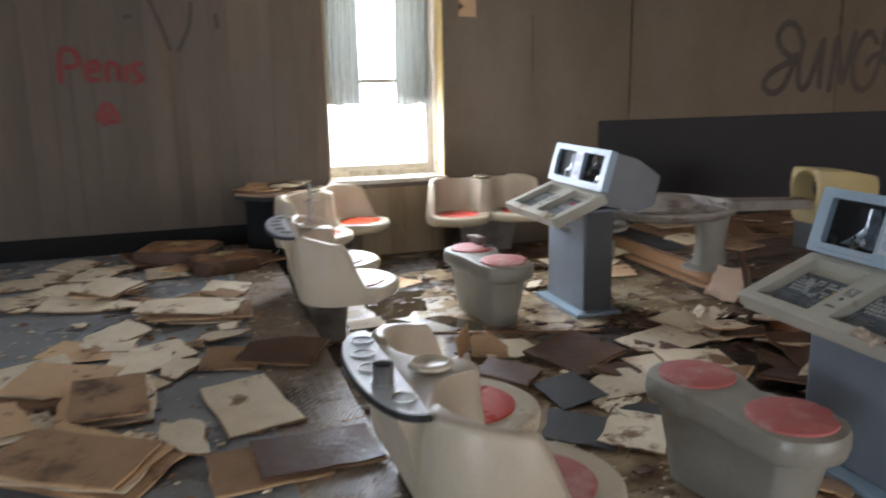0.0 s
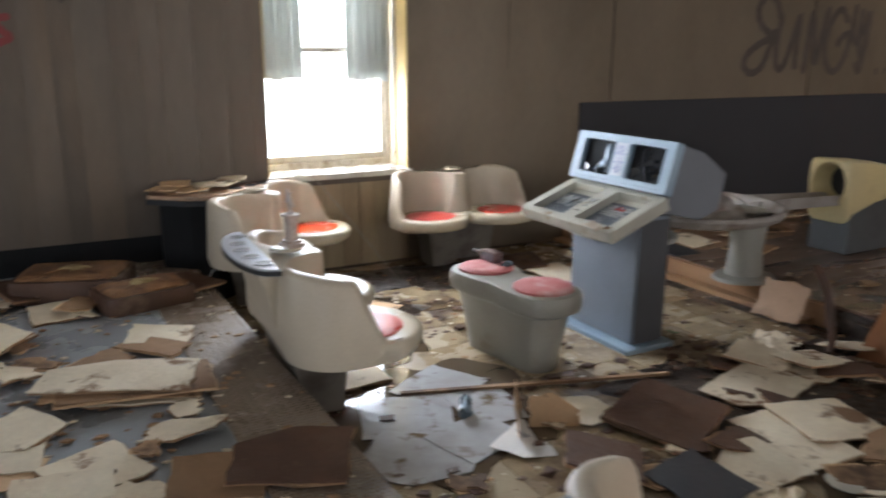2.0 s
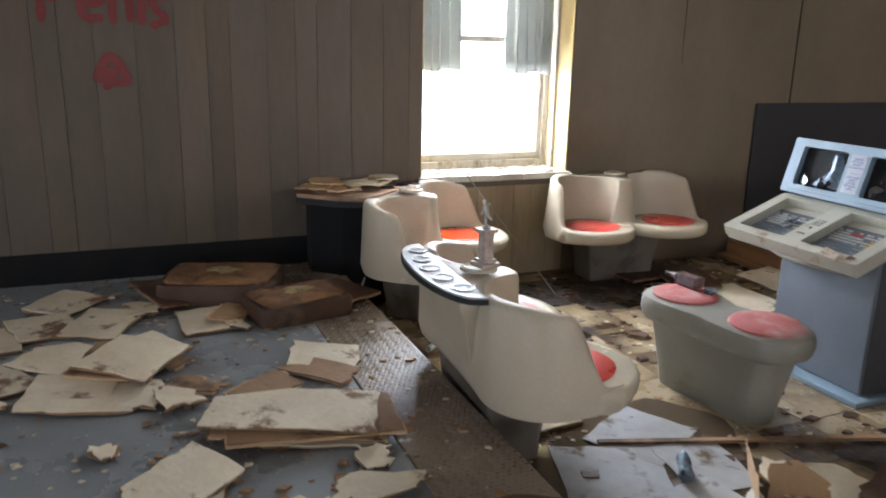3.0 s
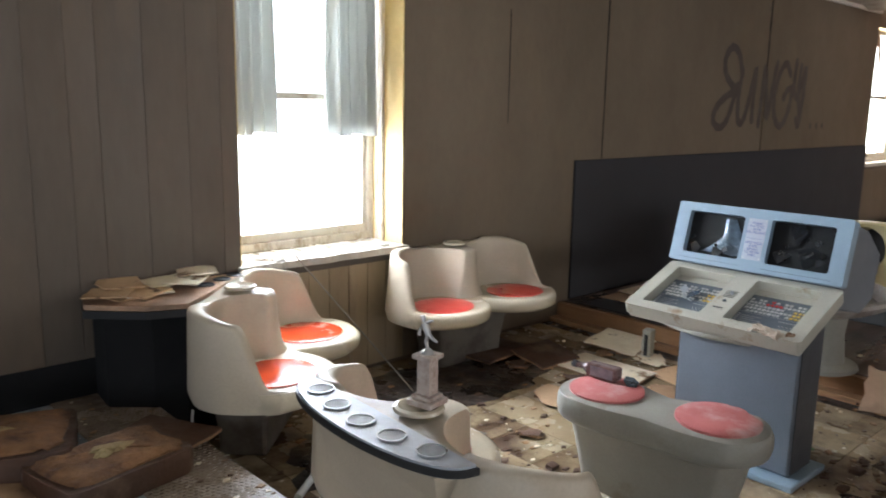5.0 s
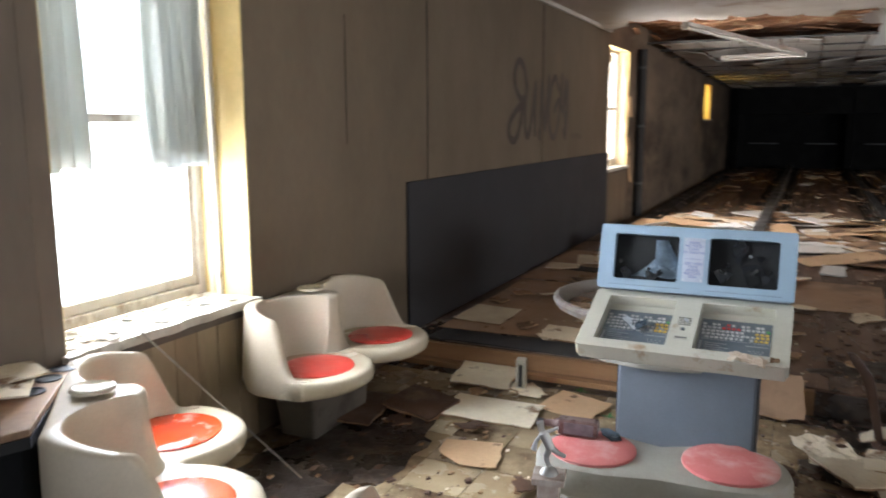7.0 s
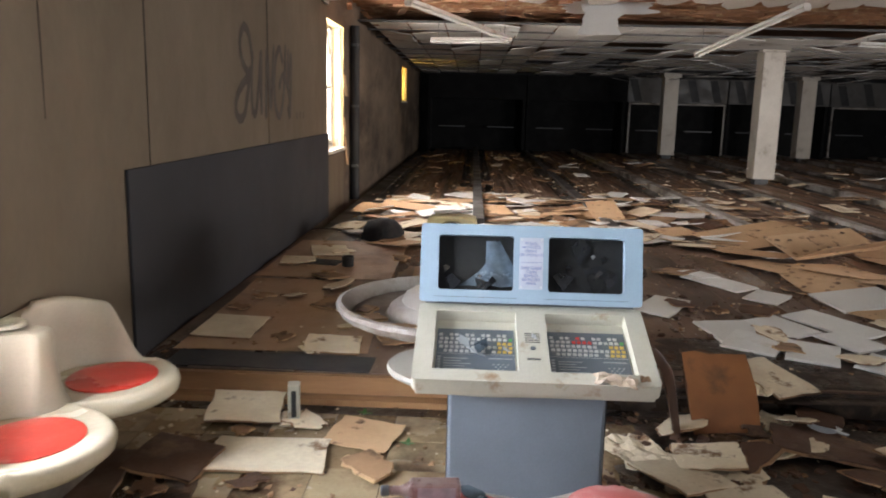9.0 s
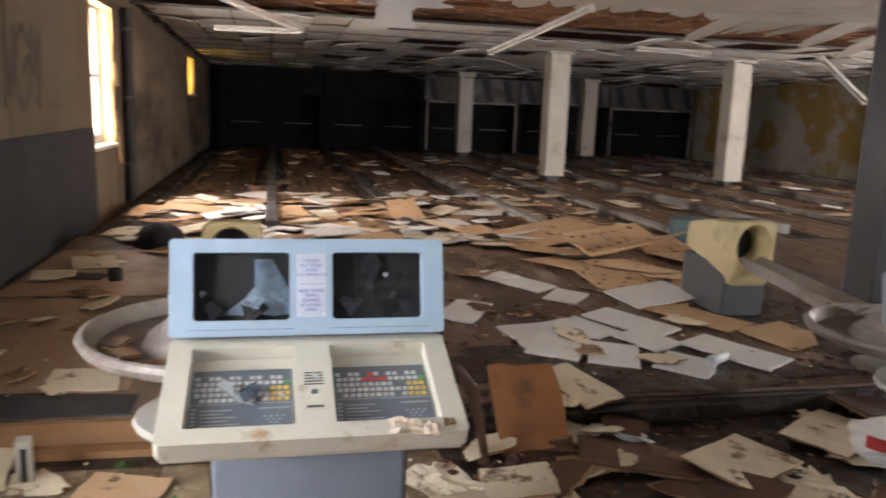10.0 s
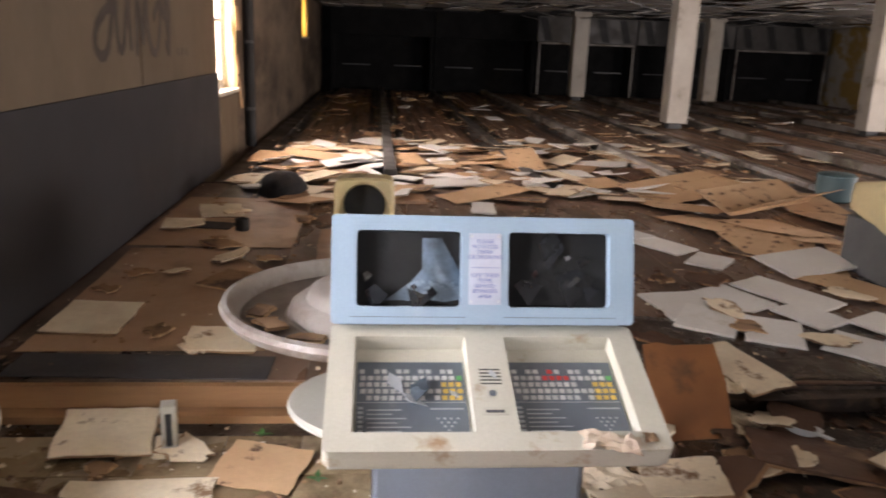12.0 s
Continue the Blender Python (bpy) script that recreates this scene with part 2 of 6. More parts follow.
M_FRAME = mat("old window paint", (0.62, 0.58, 0.50), (0.5, 0.45, 0.37), 4, 0.6, bump=0.3, stain=(0.28, 0.21, 0.14), sscale=6, slow=0.55, shigh=0.65, stretch=(1, 1, 0.4))
# cream jamb boards; the reveal's yellow window glow is put into this colour
M_LINING = mat("glowing cream jamb", (0.66, 0.50, 0.22), (0.58, 0.43, 0.18), 3, 0.5, 0.65, bump=0.1, stain=(0.42, 0.32, 0.18), sscale=2, slow=0.58, shigh=0.75)
# tan planks lightened: bounce from the seats is put into this colour
M_SILLPLANK = mat("bounce-lit tan plank", (0.36, 0.28, 0.175), (0.28, 0.21, 0.125), 1.4, 0.5, 0.7, bump=0.12, bscale=25, stain=(0.14, 0.095, 0.06), sscale=1.8, slow=0.52, shigh=0.7, rnd=0.1, stretch=(1, 1, 0.25))
M_FOAM = mat("rotten foam", (0.27, 0.135, 0.055), (0.15, 0.075, 0.035), 9, 0.8, 0.95, bump=1.0, bscale=45, stain=(0.10, 0.05, 0.03), sscale=6, slow=0.52, shigh=0.64)
M_FOOTING = mat("grey brown pedestal", (0.165, 0.145, 0.12), (0.115, 0.10, 0.082), 3, 0.35, 0.6, bump=0.06, bscale=90, stain=(0.06, 0.045, 0.035), sscale=3, slow=0.5, shigh=0.68)
M_DARKWOOD = mat("dark varnished wood", (0.085, 0.042, 0.024), (0.05, 0.026, 0.016), 3, 0.3, 0.5, bump=0.1, bscale=40, stretch=(4, 4, 0.5))
M_RED = mat("red spray paint", (0.22, 0.036, 0.036), None, 5, 0.6)
M_SPRAY = mat("black spray paint", (0.075, 0.06, 0.05), None, 5, 0.6)
M_SEAM = mat("black seam", (0.02, 0.016, 0.012), None, 5, 0.8)
M_FLUO = mat("fluorescent fitting", (0.66, 0.64, 0.60), (0.55, 0.52, 0.47), 2, 0.4, stain=(0.3, 0.24, 0.18), sscale=3, slow=0.58, shigh=0.7)
M_MARBLE = mat("marble", (0.55, 0.48, 0.42), (0.40, 0.30, 0.25), 30, 0.25, 0.4, bump=0)
M_BOTTLE = mat("dusty bottle", (0.11, 0.06, 0.055), (0.16, 0.11, 0.10), 20, 0.2, 0.5, bump=0)
M_LABEL = mat("bottle label", (0.22, 0.20, 0.22), (0.14, 0.13, 0.15), 30, 0.6)
M_LEAF = mat("leaf", (0.05, 0.16, 0.04), None, 20, 0.5)
M_WHITE = mat("white plastic", (0.72, 0.76, 0.78), None, 10, 0.35)
M_FABRIC = mat("dark cloth", (0.018, 0.018, 0.02), (0.03, 0.028, 0.028), 10, 0.9, bump=0.6)
# glossy wet sheet; its pale blue-grey base stands for sky mirrored in water
M_SKYSHEET = mat("wet sheet with sky reflection", (0.50, 0.51, 0.53), (0.38, 0.37, 0.36), 3, 0.02, 0.10, bump=0.14, bscale=14, stain=(0.16, 0.12, 0.07), sscale=5, slow=0.56, shigh=0.66)
M_WATER = mat("puddle water", (0.10, 0.07, 0.045), (0.07, 0.05, 0.03), 2, 0.02, 0.06, bump=0.02, bscale=8)
M_TEAL = mat("teal plastic", (0.10, 0.17, 0.18), (0.08, 0.13, 0.14), 3, 0.5)
M_PANE = glass("window glass", (0.95, 0.97, 0.97), 0.0)



def cloth(name, colour, light, share):
    """Thin cloth that lets part of the light through."""
    m = bpy.data.materials.new(name)
    m.use_nodes = True
    n, l = m.node_tree.nodes, m.node_tree.links
    p = n["Principled BSDF"]
    wave = n.new("ShaderNodeTexNoise")
    wave.inputs["Scale"].default_value = 9.0
    ramp = n.new("ShaderNodeMix")
    ramp.data_type = "RGBA"
    ramp.inputs[6].default_value, ramp.inputs[7].default_value = (*light, 1), tuple(v * 0.8 for v in light) + (1,)
    l.new(wave.outputs["Fac"], ramp.inputs[0])
    tr = n.new("ShaderNodeBsdfTranslucent")
    l.new(ramp.outputs[2], tr.inputs[0])
    mx = n.new("ShaderNodeMixShader")
    mx.inputs[0].default_value = share
    p.inputs["Base Color"].default_value, p.inputs["Roughness"].default_value = (*colour, 1), 0.9
    l.new(p.outputs[0], mx.inputs[1])
    l.new(tr.outputs[0], mx.inputs[2])
    l.new(mx.outputs[0], n["Material Output"].inputs[0])
    return m


M_CURTAIN = cloth("thin curtain", (0.50, 0.50, 0.46), (0.43, 0.44, 0.415), 0.5)
M_YCLOTH = cloth("yellow sheet", (0.65, 0.52, 0.22), (0.80, 0.64, 0.26), 0.6)


# ---- building helpers ----
def box(bm, x0, x1, y0, y1, z0, z1, m=None):
    made = bmesh.ops.create_cube(bm, size=1.0)["verts"]
    t = Matrix.Translation(((x0 + x1) / 2, (y0 + y1) / 2, (z0 + z1) / 2)) @ Matrix.Diagonal((x1 - x0, y1 - y0, z1 - z0, 1))
    bmesh.ops.transform(bm, matrix=(m @ t) if m else t, verts=made)
    return bm


def one_box(*a, m=None):
    return box(bmesh.new(), *a, m=m)


def prism(outline, z0, z1, bm=None):
    """A flat plate with that outline."""
    bm = bm or bmesh.new()
    low = [bm.verts.new((x, y, z0)) for x, y in outline]
    top = [bm.verts.new((x, y, z1)) for x, y in outline]
    k = len(outline)
    bm.faces.new(top)
    bm.faces.new(low[::-1])
    for i in range(k):
        bm.faces.new((low[i], low[(i + 1) % k], top[(i + 1) % k], top[i]))
    bmesh.ops.recalc_face_normals(bm, faces=bm.faces)
    return bm


def loft(rings, closed=True, caps=True, bm=None):
    """Skin over rings of 3D points of the same number."""
    bm = bm or bmesh.new()
    vs = [[bm.verts.new(p) for p in r] for r in rings]
    k = len(rings[0])
    for a, b in zip(vs, vs[1:]):
        for i in range(k if closed else k - 1):
            bm.faces.new((a[i], a[(i + 1) % k], b[(i + 1) % k], b[i]))
    if caps:
        bm.faces.new(vs[0][::-1])
        bm.faces.new(vs[-1])
    bmesh.ops.recalc_face_normals(bm, faces=bm.faces)
    return bm


def lathe(profile, steps=20, at=(0, 0, 0), bm=None):
    ax, ay, az = at
    return loft([[(ax + r * math.cos(i * math.tau / steps), ay + r * math.sin(i * math.tau / steps), az + z) for i in range(steps)] for r, z in profile], bm=bm)


def holed_plate(loops, z0, z1):
    """A plate: the first loop is its outline, the others are holes through it."""
    bm = bmesh.new()
    edges = []
    for lp in loops:
        vs = [bm.verts.new((x, y, z1)) for x, y in lp]
        edges += [bm.edges.new((vs[i], vs[(i + 1) % len(vs)])) for i in range(len(vs))]
    bmesh.ops.triangle_fill(bm, use_beauty=True, edges=edges)
    ext = bmesh.ops.extrude_face_region(bm, geom=list(bm.faces))
    bmesh.ops.translate(bm, vec=(0, 0, z0 - z1), verts=[v for v in ext["geom"] if isinstance(v, bmesh.types.BMVert)])
    bmesh.ops.recalc_face_normals(bm, faces=bm.faces)
    return bm


def rounded(x0, x1, y0, y1, r, k=5):
    """A rectangle's outline with rounded corners."""
    pts = []
    for cx, cy, a0 in ((x1 - r, y1 - r, 0), (x0 + r, y1 - r, 90), (x0 + r, y0 + r, 180), (x1 - r, y0 + r, 270)):
        pts += [(cx + r * math.cos(radians(a0 + 90 * i / k)), cy + r * math.sin(radians(a0 + 90 * i / k))) for i in range(k + 1)]
    return pts


def mesh_of(name, bm, material, smooth=None, bevel=0.0):
    if bevel:
        bmesh.ops.bevel(bm, geom=list(bm.edges), offset=bevel, segments=2, profile=0.5, affect="EDGES", clamp_overlap=True)
    me = bpy.data.meshes.new(name)
    bm.to_mesh(me)
    bm.free()
    for mt in material if isinstance(material, tuple) else (material,):
        me.materials.append(mt)
    if smooth:
        me.shade_smooth()
        me.set_sharp_from_angle(angle=radians(smooth))
    return me


def part(name, bm, material, parent, label="", smooth=None, bevel=0.0, m=None):
    ob = new(name, mesh_of(name, bm, material, smooth, bevel))
    ob.parent = parent
    if m:
        ob.matrix_basis = m
    return tagged(ob, label)


def thing(name, m, label, category, group="", kind=""):
    ob = new(name)
    ob.matrix_world = m
    ob.empty_display_size = 0.1
    return tagged(ob, label, category, group, kind)


def solid(name, bm, material, label, category, m=None, group="", kind="", smooth=None, bevel=0.0):
    ob = new(name, mesh_of(name, bm, material, smooth, bevel))
    if m:
        ob.matrix_world = m
    return tagged(ob, label, category, group, kind)


def setting(name, bm, material, label, category, smooth=None, bevel=0.0):
    return solid(name, bm, material, label, category, kind="structure", smooth=smooth, bevel=bevel)


# ---- floor, walls, ceiling ----
PIT, CONC, APPR = 0.0, 0.23, 0.14

floor = setting("floor", one_box(W, E, S, N, -0.3, -0.012), M_MUD, "bare dirty subfloor under the whole hall", "floor")
concourse = setting("floor_concourse", one_box(W, 0.29, S, N, -0.012, CONC), M_VINYL, "grey vinyl concourse floor, dusty and littered", "floor")
step = setting("trim_step", one_box(0.29, 0.66, S, N, -0.012, CONC + 0.006), M_TREAD, "grey-brown studded tread strip along the concourse edge", "step", bevel=0.008)
verts, faces = [], []
for j in range(250):
    for i in range(16):
        x, y, b = 0.305 + 0.022 * i + 0.011 * (j % 2), 1.5 + 0.0215 * j, len(verts)
        d = 1 if (i + j) % 2 else -1
        for u, v, z in ((-0.010, 0.006 * d, 0), (0.004, -0.006, 0), (0.010, -0.006 * d, 0), (-0.004, 0.006, 0), (0, 0, 0.0022)):
            verts.append((x + u, y + v, CONC + 0.006 + z))
        faces += [(b, b + 1, b + 4), (b + 1, b + 2, b + 4), (b + 2, b + 3, b + 4), (b + 3, b, b + 4)]
studs = bpy.data.meshes.new("studs")
studs.from_pydata(verts, [], faces)
studs.materials.append(M_TREAD)
stud_ob = new("studs", studs)
stud_ob.parent = step
tagged(stud_ob, "raised anti-slip diamond studs", kind="stuff")
riser = setting("trim_riser", one_box(3.93, 3.97, 4.42, N, -0.012, APPR - 0.01), M_WOOD, "worn bare wood riser of the approach step", "step")
bm = bmesh.new()
box(bm, 3.84, 3.93, 4.5, N, -0.012, 0.03)
part("toe_strip", bm, M_WOOD, riser)
# the broken riser's dark void, given as a strip of dark colour
part("rotten_riser", one_box(3.945, 3.97, S, 4.42, -0.012, APPR - 0.02), M_MUD, riser, "dark strip standing for the void of the broken riser")
approach = setting("floor_approach", one_box(3.97, 8.9, S, N, -0.012, APPR - 0.012), M_BROWN, "sodden base under the wooden approach", "floor")


def wall_with_openings(name, x0, x1, y0, y1, z1, openings, material, label):
    """A wall along x, with (left, right, sill, head) openings through it."""
    bm = bmesh.new()
    x = x0
    for a, b, s, h in openings:
        box(bm, x, a, y0, y1, -0.3, z1)
        box(bm, a, b, y0, y1, -0.3, s)
        box(bm, a, b, y0, y1, h, z1)
        x = b
    box(bm, x, x1, y0, y1, -0.3, z1)
    return setting(name, bm, material, label, "wall")


ROOF = 3.5
wall_north = wall_with_openings("wall_north", W, E, N + 0.012, N + 0.40, ROOF, [(1.27, 2.38, 0.72, 2.55), (9.95, 11.25, 0.95, 2.66), (20.5, 21.9, 1.67, 2.6)], M_PLASTER,
                                "long tan side wall with three windows, stained and cracked")
# the south opening is added and out of view, for its lamp
wall_south = wall_with_openings("wall_south", W, E, S - 0.25, S, ROOF, [(3.5, 12.8, 0.5, 2.6)], M_YELLOW, "pale far side wall with peeling yellow paint")
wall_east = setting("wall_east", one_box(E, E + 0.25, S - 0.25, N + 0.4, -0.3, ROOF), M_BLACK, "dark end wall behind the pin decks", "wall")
bm = bmesh.new()
y = S - 0.25
# both west openings are added for the lamps behind the walker
for a, b in ((-6.8, -3.2), (3.1, 6.5)):
    box(bm, W - 0.25, W, y, a, -0.3, ROOF)
    box(bm, W - 0.25, W, a, b, -0.3, 0.65)
    box(bm, W - 0.25, W, a, b, 2.55, ROOF)
    y = b
box(bm, W - 0.25, W, y, N + 0.4, -0.3, ROOF)
wall_west = setting("wall_west", bm, M_WALL, "plain tan wall behind the concourse", "wall")

rng = random.Random(4)
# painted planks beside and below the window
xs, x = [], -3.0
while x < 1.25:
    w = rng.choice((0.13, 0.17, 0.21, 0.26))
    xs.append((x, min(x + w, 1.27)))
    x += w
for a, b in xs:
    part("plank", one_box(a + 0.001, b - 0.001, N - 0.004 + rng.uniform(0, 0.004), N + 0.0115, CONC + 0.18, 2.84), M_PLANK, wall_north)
# planks under the sill carry the bounce light in their colour
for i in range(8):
    part("plank", one_box(1.27 + 0.139 * i + 0.002, 1.27 + 0.139 * (i + 1) - 0.002, N, N + 0.0115, 0.02, 0.665), M_SILLPLANK, wall_north, "tan plank below the window, bounce light in its colour")
for a, b in ((2.385, 4.385), (4.40, 7.05), (7.07, 9.945)):
    part("wall_panel", one_box(a, b, N, N + 0.0115, 0.02, 2.84), M_WALL, wall_north, "large smooth tan sheet panel")
part("wall_panel", one_box(W, -3.0, N, N + 0.0115, CONC + 0.18, 2.84), M_WALL, wall_north, "large smooth tan sheet panel")
part("wall_panel", one_box(9.95, 11.25, N, N + 0.0115, 0.15, 0.90), M_WALL, wall_north)
setting("baseboard", one_box(W, 0.66, N - 0.012, N - 0.002, CONC, CONC + 0.18), M_PITCH, "black cove baseboard", "baseboard")
setting("trim_cornice", one_box(W, 9.9, N - 0.04, N - 0.002, 2.80, 2.845), M_CEIL, "pale wooden cornice under the ceiling", "trim", bevel=0.008)
board = setting("wall_board", one_box(4.05, 9.92, N - 0.022, N - 0.002, APPR, 1.215), M_BOARD, "dark grey wainscot board along the wall", "wall panel", bevel=0.004)

# wavering cracks where the sheets part
for x0, z0, z1, w in ((4.392, 1.20, 2.80, 0.022), (7.06, 1.95, 2.80, 0.045), (3.30, 1.5, 2.25, 0.008)):
    k = 14
    left = [(x0 - w * (0.35 + 0.5 * rng.random()) * min(1, 2.5 * (i + 0.2) / k) * 0.5, z0 + (z1 - z0) * i / k) for i in range(k + 1)]
    right = [(x0 + w * (0.35 + 0.5 * rng.random()) * min(1, 2.5 * (i + 0.2) / k) * 0.5, z) for i, (_, z) in enumerate(left)]
    bm = prism(left + right[::-1], 0, 0.003)
    bmesh.ops.transform(bm, matrix=pose(0, N - 0.0005, 0, 90), verts=bm.verts)
    part("crack", bm, M_SEAM, wall_north, "dark open crack between wall sheets")


# ---- windows ----
def window_unit(name, a, b, s, h, label, sash=True, y=0.2):
    win = thing(name, pose((a + b) / 2, N + y, s), label, "window", kind="structure")
    w, hh = (b - a) / 2, h - s
    f = 0.05
    bm = bmesh.new()
    box(bm, -w, -w + f, 0.10, 0.19, 0.03, hh)
    box(bm, w - f, w, 0.10, 0.19, 0.03, hh)
    box(bm, -w + f, w - f, 0.10, 0.19, hh - f, hh)
    box(bm, -w + f, w - f, 0.10, 0.19, 0.03, 0.08)
    part("window_frame", bm, M_FRAME, win, "flaking cream paint", bevel=0.006)
    if sash:
        part("meeting_rail", one_box(-w + f, w - f, 0.12, 0.16, hh * 0.495, hh * 0.495 + 0.04), M_FRAME, win, bevel=0.005)
        part("sash_rail", one_box(-w + f, w - f, 0.12, 0.16, 0.08, 0.13), M_FRAME, win, bevel=0.005)
        bm = bmesh.new()
        for x0 in (-w + f, w - f - 0.03):
            box(bm, x0, x0 + 0.03, 0.12, 0.16, 0.13, hh - f)
        part("sash_stile", bm, M_FRAME, win, bevel=0.005)
        # stepped mouldings in the reveal
        for i, d in enumerate((0.015, 0.07)):
            part("moulding", one_box(w - 0.028 + 0.012 * i, w - 0.001, d - 0.03 + 0.0, d, 0.03, hh), M_FRAME, win, bevel=0.005)
            part("moulding", one_box(-w + 0.001, -w + 0.028 - 0.012 * i, d - 0.03, d, 0.03, hh), M_FRAME, win, bevel=0.005)
        for z0, z1 in ((0.13, hh * 0.495), (hh * 0.495 + 0.04, hh - f)):
            g = part("pane", one_box(-w + f + 0.03, w - f - 0.03, 0.138, 0.142, z0, z1), M_PANE, win, "clear glass pane")
            g.visible_shadow = False
    # jamb boards tinted with the glow of the lit reveal
    for x0, x1 in ((-w + 0.0005, -w + 0.008), (w - 0.008, w - 0.0005)):
        part("jamb_lining", one_box(x0, x1, -y + 0.004, 0.10, 0.03, hh), M_LINING, win, "yellowed cream jamb board")
    part("jamb_lining", one_box(-w + 0.009, w - 0.009, -y + 0.004, 0.10, hh - 0.008, hh - 0.0005), M_LINING, win)
    outline = [(-w + 0.001, 0.10)] + [(-w - 0.02 + (2 * w + 0.04) * i / 24, -y - 0.035 + rng.uniform(-0.008, 0.012)) for i in range(25)] + [(w - 0.001, 0.10)]
    part("window_sill", prism(outline, -0.012, 0.028), M_FRAME, win, "flaking painted sill littered with chips")
    part("apron", one_box(-w, w, -y + 0.0, -y + 0.03, -0.055, -0.014), M_PLANK, win)
    return win


win1 = window_unit("window_1", 1.27, 2.38, 0.72, 2.55, "old sash window with flaking cream frame, daylight behind")
win2 = window_unit("window_2", 9.95, 11.25, 0.95, 2.66, "tall window with ragged torn covering at its edge", y=0.06)
win3 = window_unit("window_3", 20.5, 21.9, 1.67, 2.6, "small high window glowing yellow", sash=False)
bm = bmesh.new()
for i in range(90):
    x, y = rng.uniform(-0.52, 0.52), rng.uniform(-0.2, 0.09)
    s = rng.uniform(0.006, 0.03)
    box(bm, -s, s, -s * 0.7, s * 0.7, 0, 0.003, m=pose(x, y, 0.028 + rng.uniform(0, 0.006), rng.uniform(-15, 15), rng.uniform(-15, 15), rng.uniform(0, 180)))
part("paint_chips", bm, M_FRAME, win1, "curled flakes of fallen paint")


def curtain(x0, x1, z0, z1, y, folds, seed):
    r = random.Random(seed)
    ph = r.uniform(0, 6)
    rings = []
    for j in range(13):
        v = j / 12
        row = []
        for i in range(61):
            u = i / 60
            amp = 0.034 + 0.018 * (1 - v)
            yy = y + amp * math.sin(u * folds * math.tau + ph + 0.6 * math.sin(3 * v)) + 0.006 * math.sin(17 * u + 5 * v)
            row.append((x0 + (x1 - x0) * u + 0.015 * (1 - v) * math.sin(6 * u + ph), yy, z0 + 0.01 * math.sin(9 * u + seed) * (1 - v) + (z1 - z0) * v))
        rings.append(row)
    ob = solid("curtain", loft(rings, closed=False, caps=False), M_CURTAIN, "thin faded blue-green curtain hanging in the window", "curtain", group="window curtains", smooth=60)
    sm = ob.modifiers.new("thickness", "SOLIDIFY")
    sm.thickness = 0.002
    return ob


curtain(1.29, 1.64, 1.43, 2.52, N + 0.235, 5, 1)
curtain(1.98, 2.33, 1.42, 2.52, N + 0.235, 5, 2)
solid("curtain_rail", lathe([(0.008, -0.53), (0.008, 0.53)], 10), M_CHROME, "thin metal curtain rail across the window", "rail", m=pose(1.825, N + 0.235, 2.52, 0, 90, 0))
# torn strips beside the second window
for i, (x, z0, z1, w) in enumerate(((11.30, 1.15, 1.9, 0.20), (11.36, 1.7, 2.45, 0.26), (10.0, 2.2, 2.62, 0.08), (11.42, 0.7, 1.2, 0.14))):
    k = 9
    left = [(-w / 2 + rng.uniform(-0.03, 0.03), (z1 - z0) * j / k) for j in range(k + 1)]
    right = [(w / 2 + rng.uniform(-0.04, 0.04), z) for _, z in left]
    solid("torn_covering", prism(left + right[::-1], 0, 0.004), M_CARD, "ragged strip of torn tan covering hanging by a window", "torn cloth", m=pose(x, N - 0.01 - 0.006 * i, z0, 84, 0, 0), group="torn window covering")
# thin slab of yellow cloth, lit through by the lamp behind it
solid("window_cover", one_box(-0.68, 0.68, 0, 0.01, 0, 0.9), M_YCLOTH, "translucent yellow cloth fixed inside a high window", "board", m=pose(21.2, N + 0.06, 1.70))
pipe = thing("wall_pipe", pose(11.85, N - 0.07, APPR), "black drainpipe and cable conduit up the wall", "pipe")
part("pipe", lathe([(0.07, 0), (0.07, 2.6)], 14), M_BLACK, pipe, smooth=40)
part("conduit", lathe([(0.02, 0), (0.02, 2.6)], 10, at=(0.22, 0.02, 0)), M_BLACK, pipe, smooth=40)
for z in (0.5, 1.4, 2.3):
    part("bracket", one_box(-0.08, 0.08, -0.06, 0.045, z, z + 0.04), M_HBASE, pipe)

# ---- ceiling ----
setting("ceiling", one_box(W, E, S, N, 3.32, 3.42), M_LATH, "brown roof decking above the fallen ceiling", "ceiling")
rc = random.Random(11)
bm = bmesh.new()
box(bm, W, 9.2, S, N, 2.845, 2.865)
for i in range(44):
    # ragged tongues of the plaster ceiling's broken edge
    y = S + (N - S) * (i + 0.5) / 44
    d = rc.uniform(0.03, 0.4) + (1.2 if y < -0.5 else 0.0)
    k = 0.2
    b2 = prism([(9.2, y - k), (9.2 + d * 0.6, y - k * rc.uniform(0.5, 1)), (9.2 + d, y + rc.uniform(-k, k) * 0.5), (9.2 + d * rc.uniform(0.5, 0.8), y + k * rc.uniform(0.5, 1)), (9.2, y + k)], 0, 0.015)
    bmesh.ops.transform(b2, matrix=Matrix.Translation((9.2, 0, 2.85)) @ pose(0, 0, 0, 0, rc.uniform(0, 14), 0) @ Matrix.Translation((-9.2, 0, 0)), verts=b2.verts)
    me = bpy.data.meshes.new("tongue")
    b2.to_mesh(me)
    b2.free()
    bm.from_mesh(me)
    bpy.data.meshes.remove(me)
setting("ceiling_plaster", bm, M_CEIL, "pale plaster ceiling with a torn edge", "ceiling")
bm = bmesh.new()
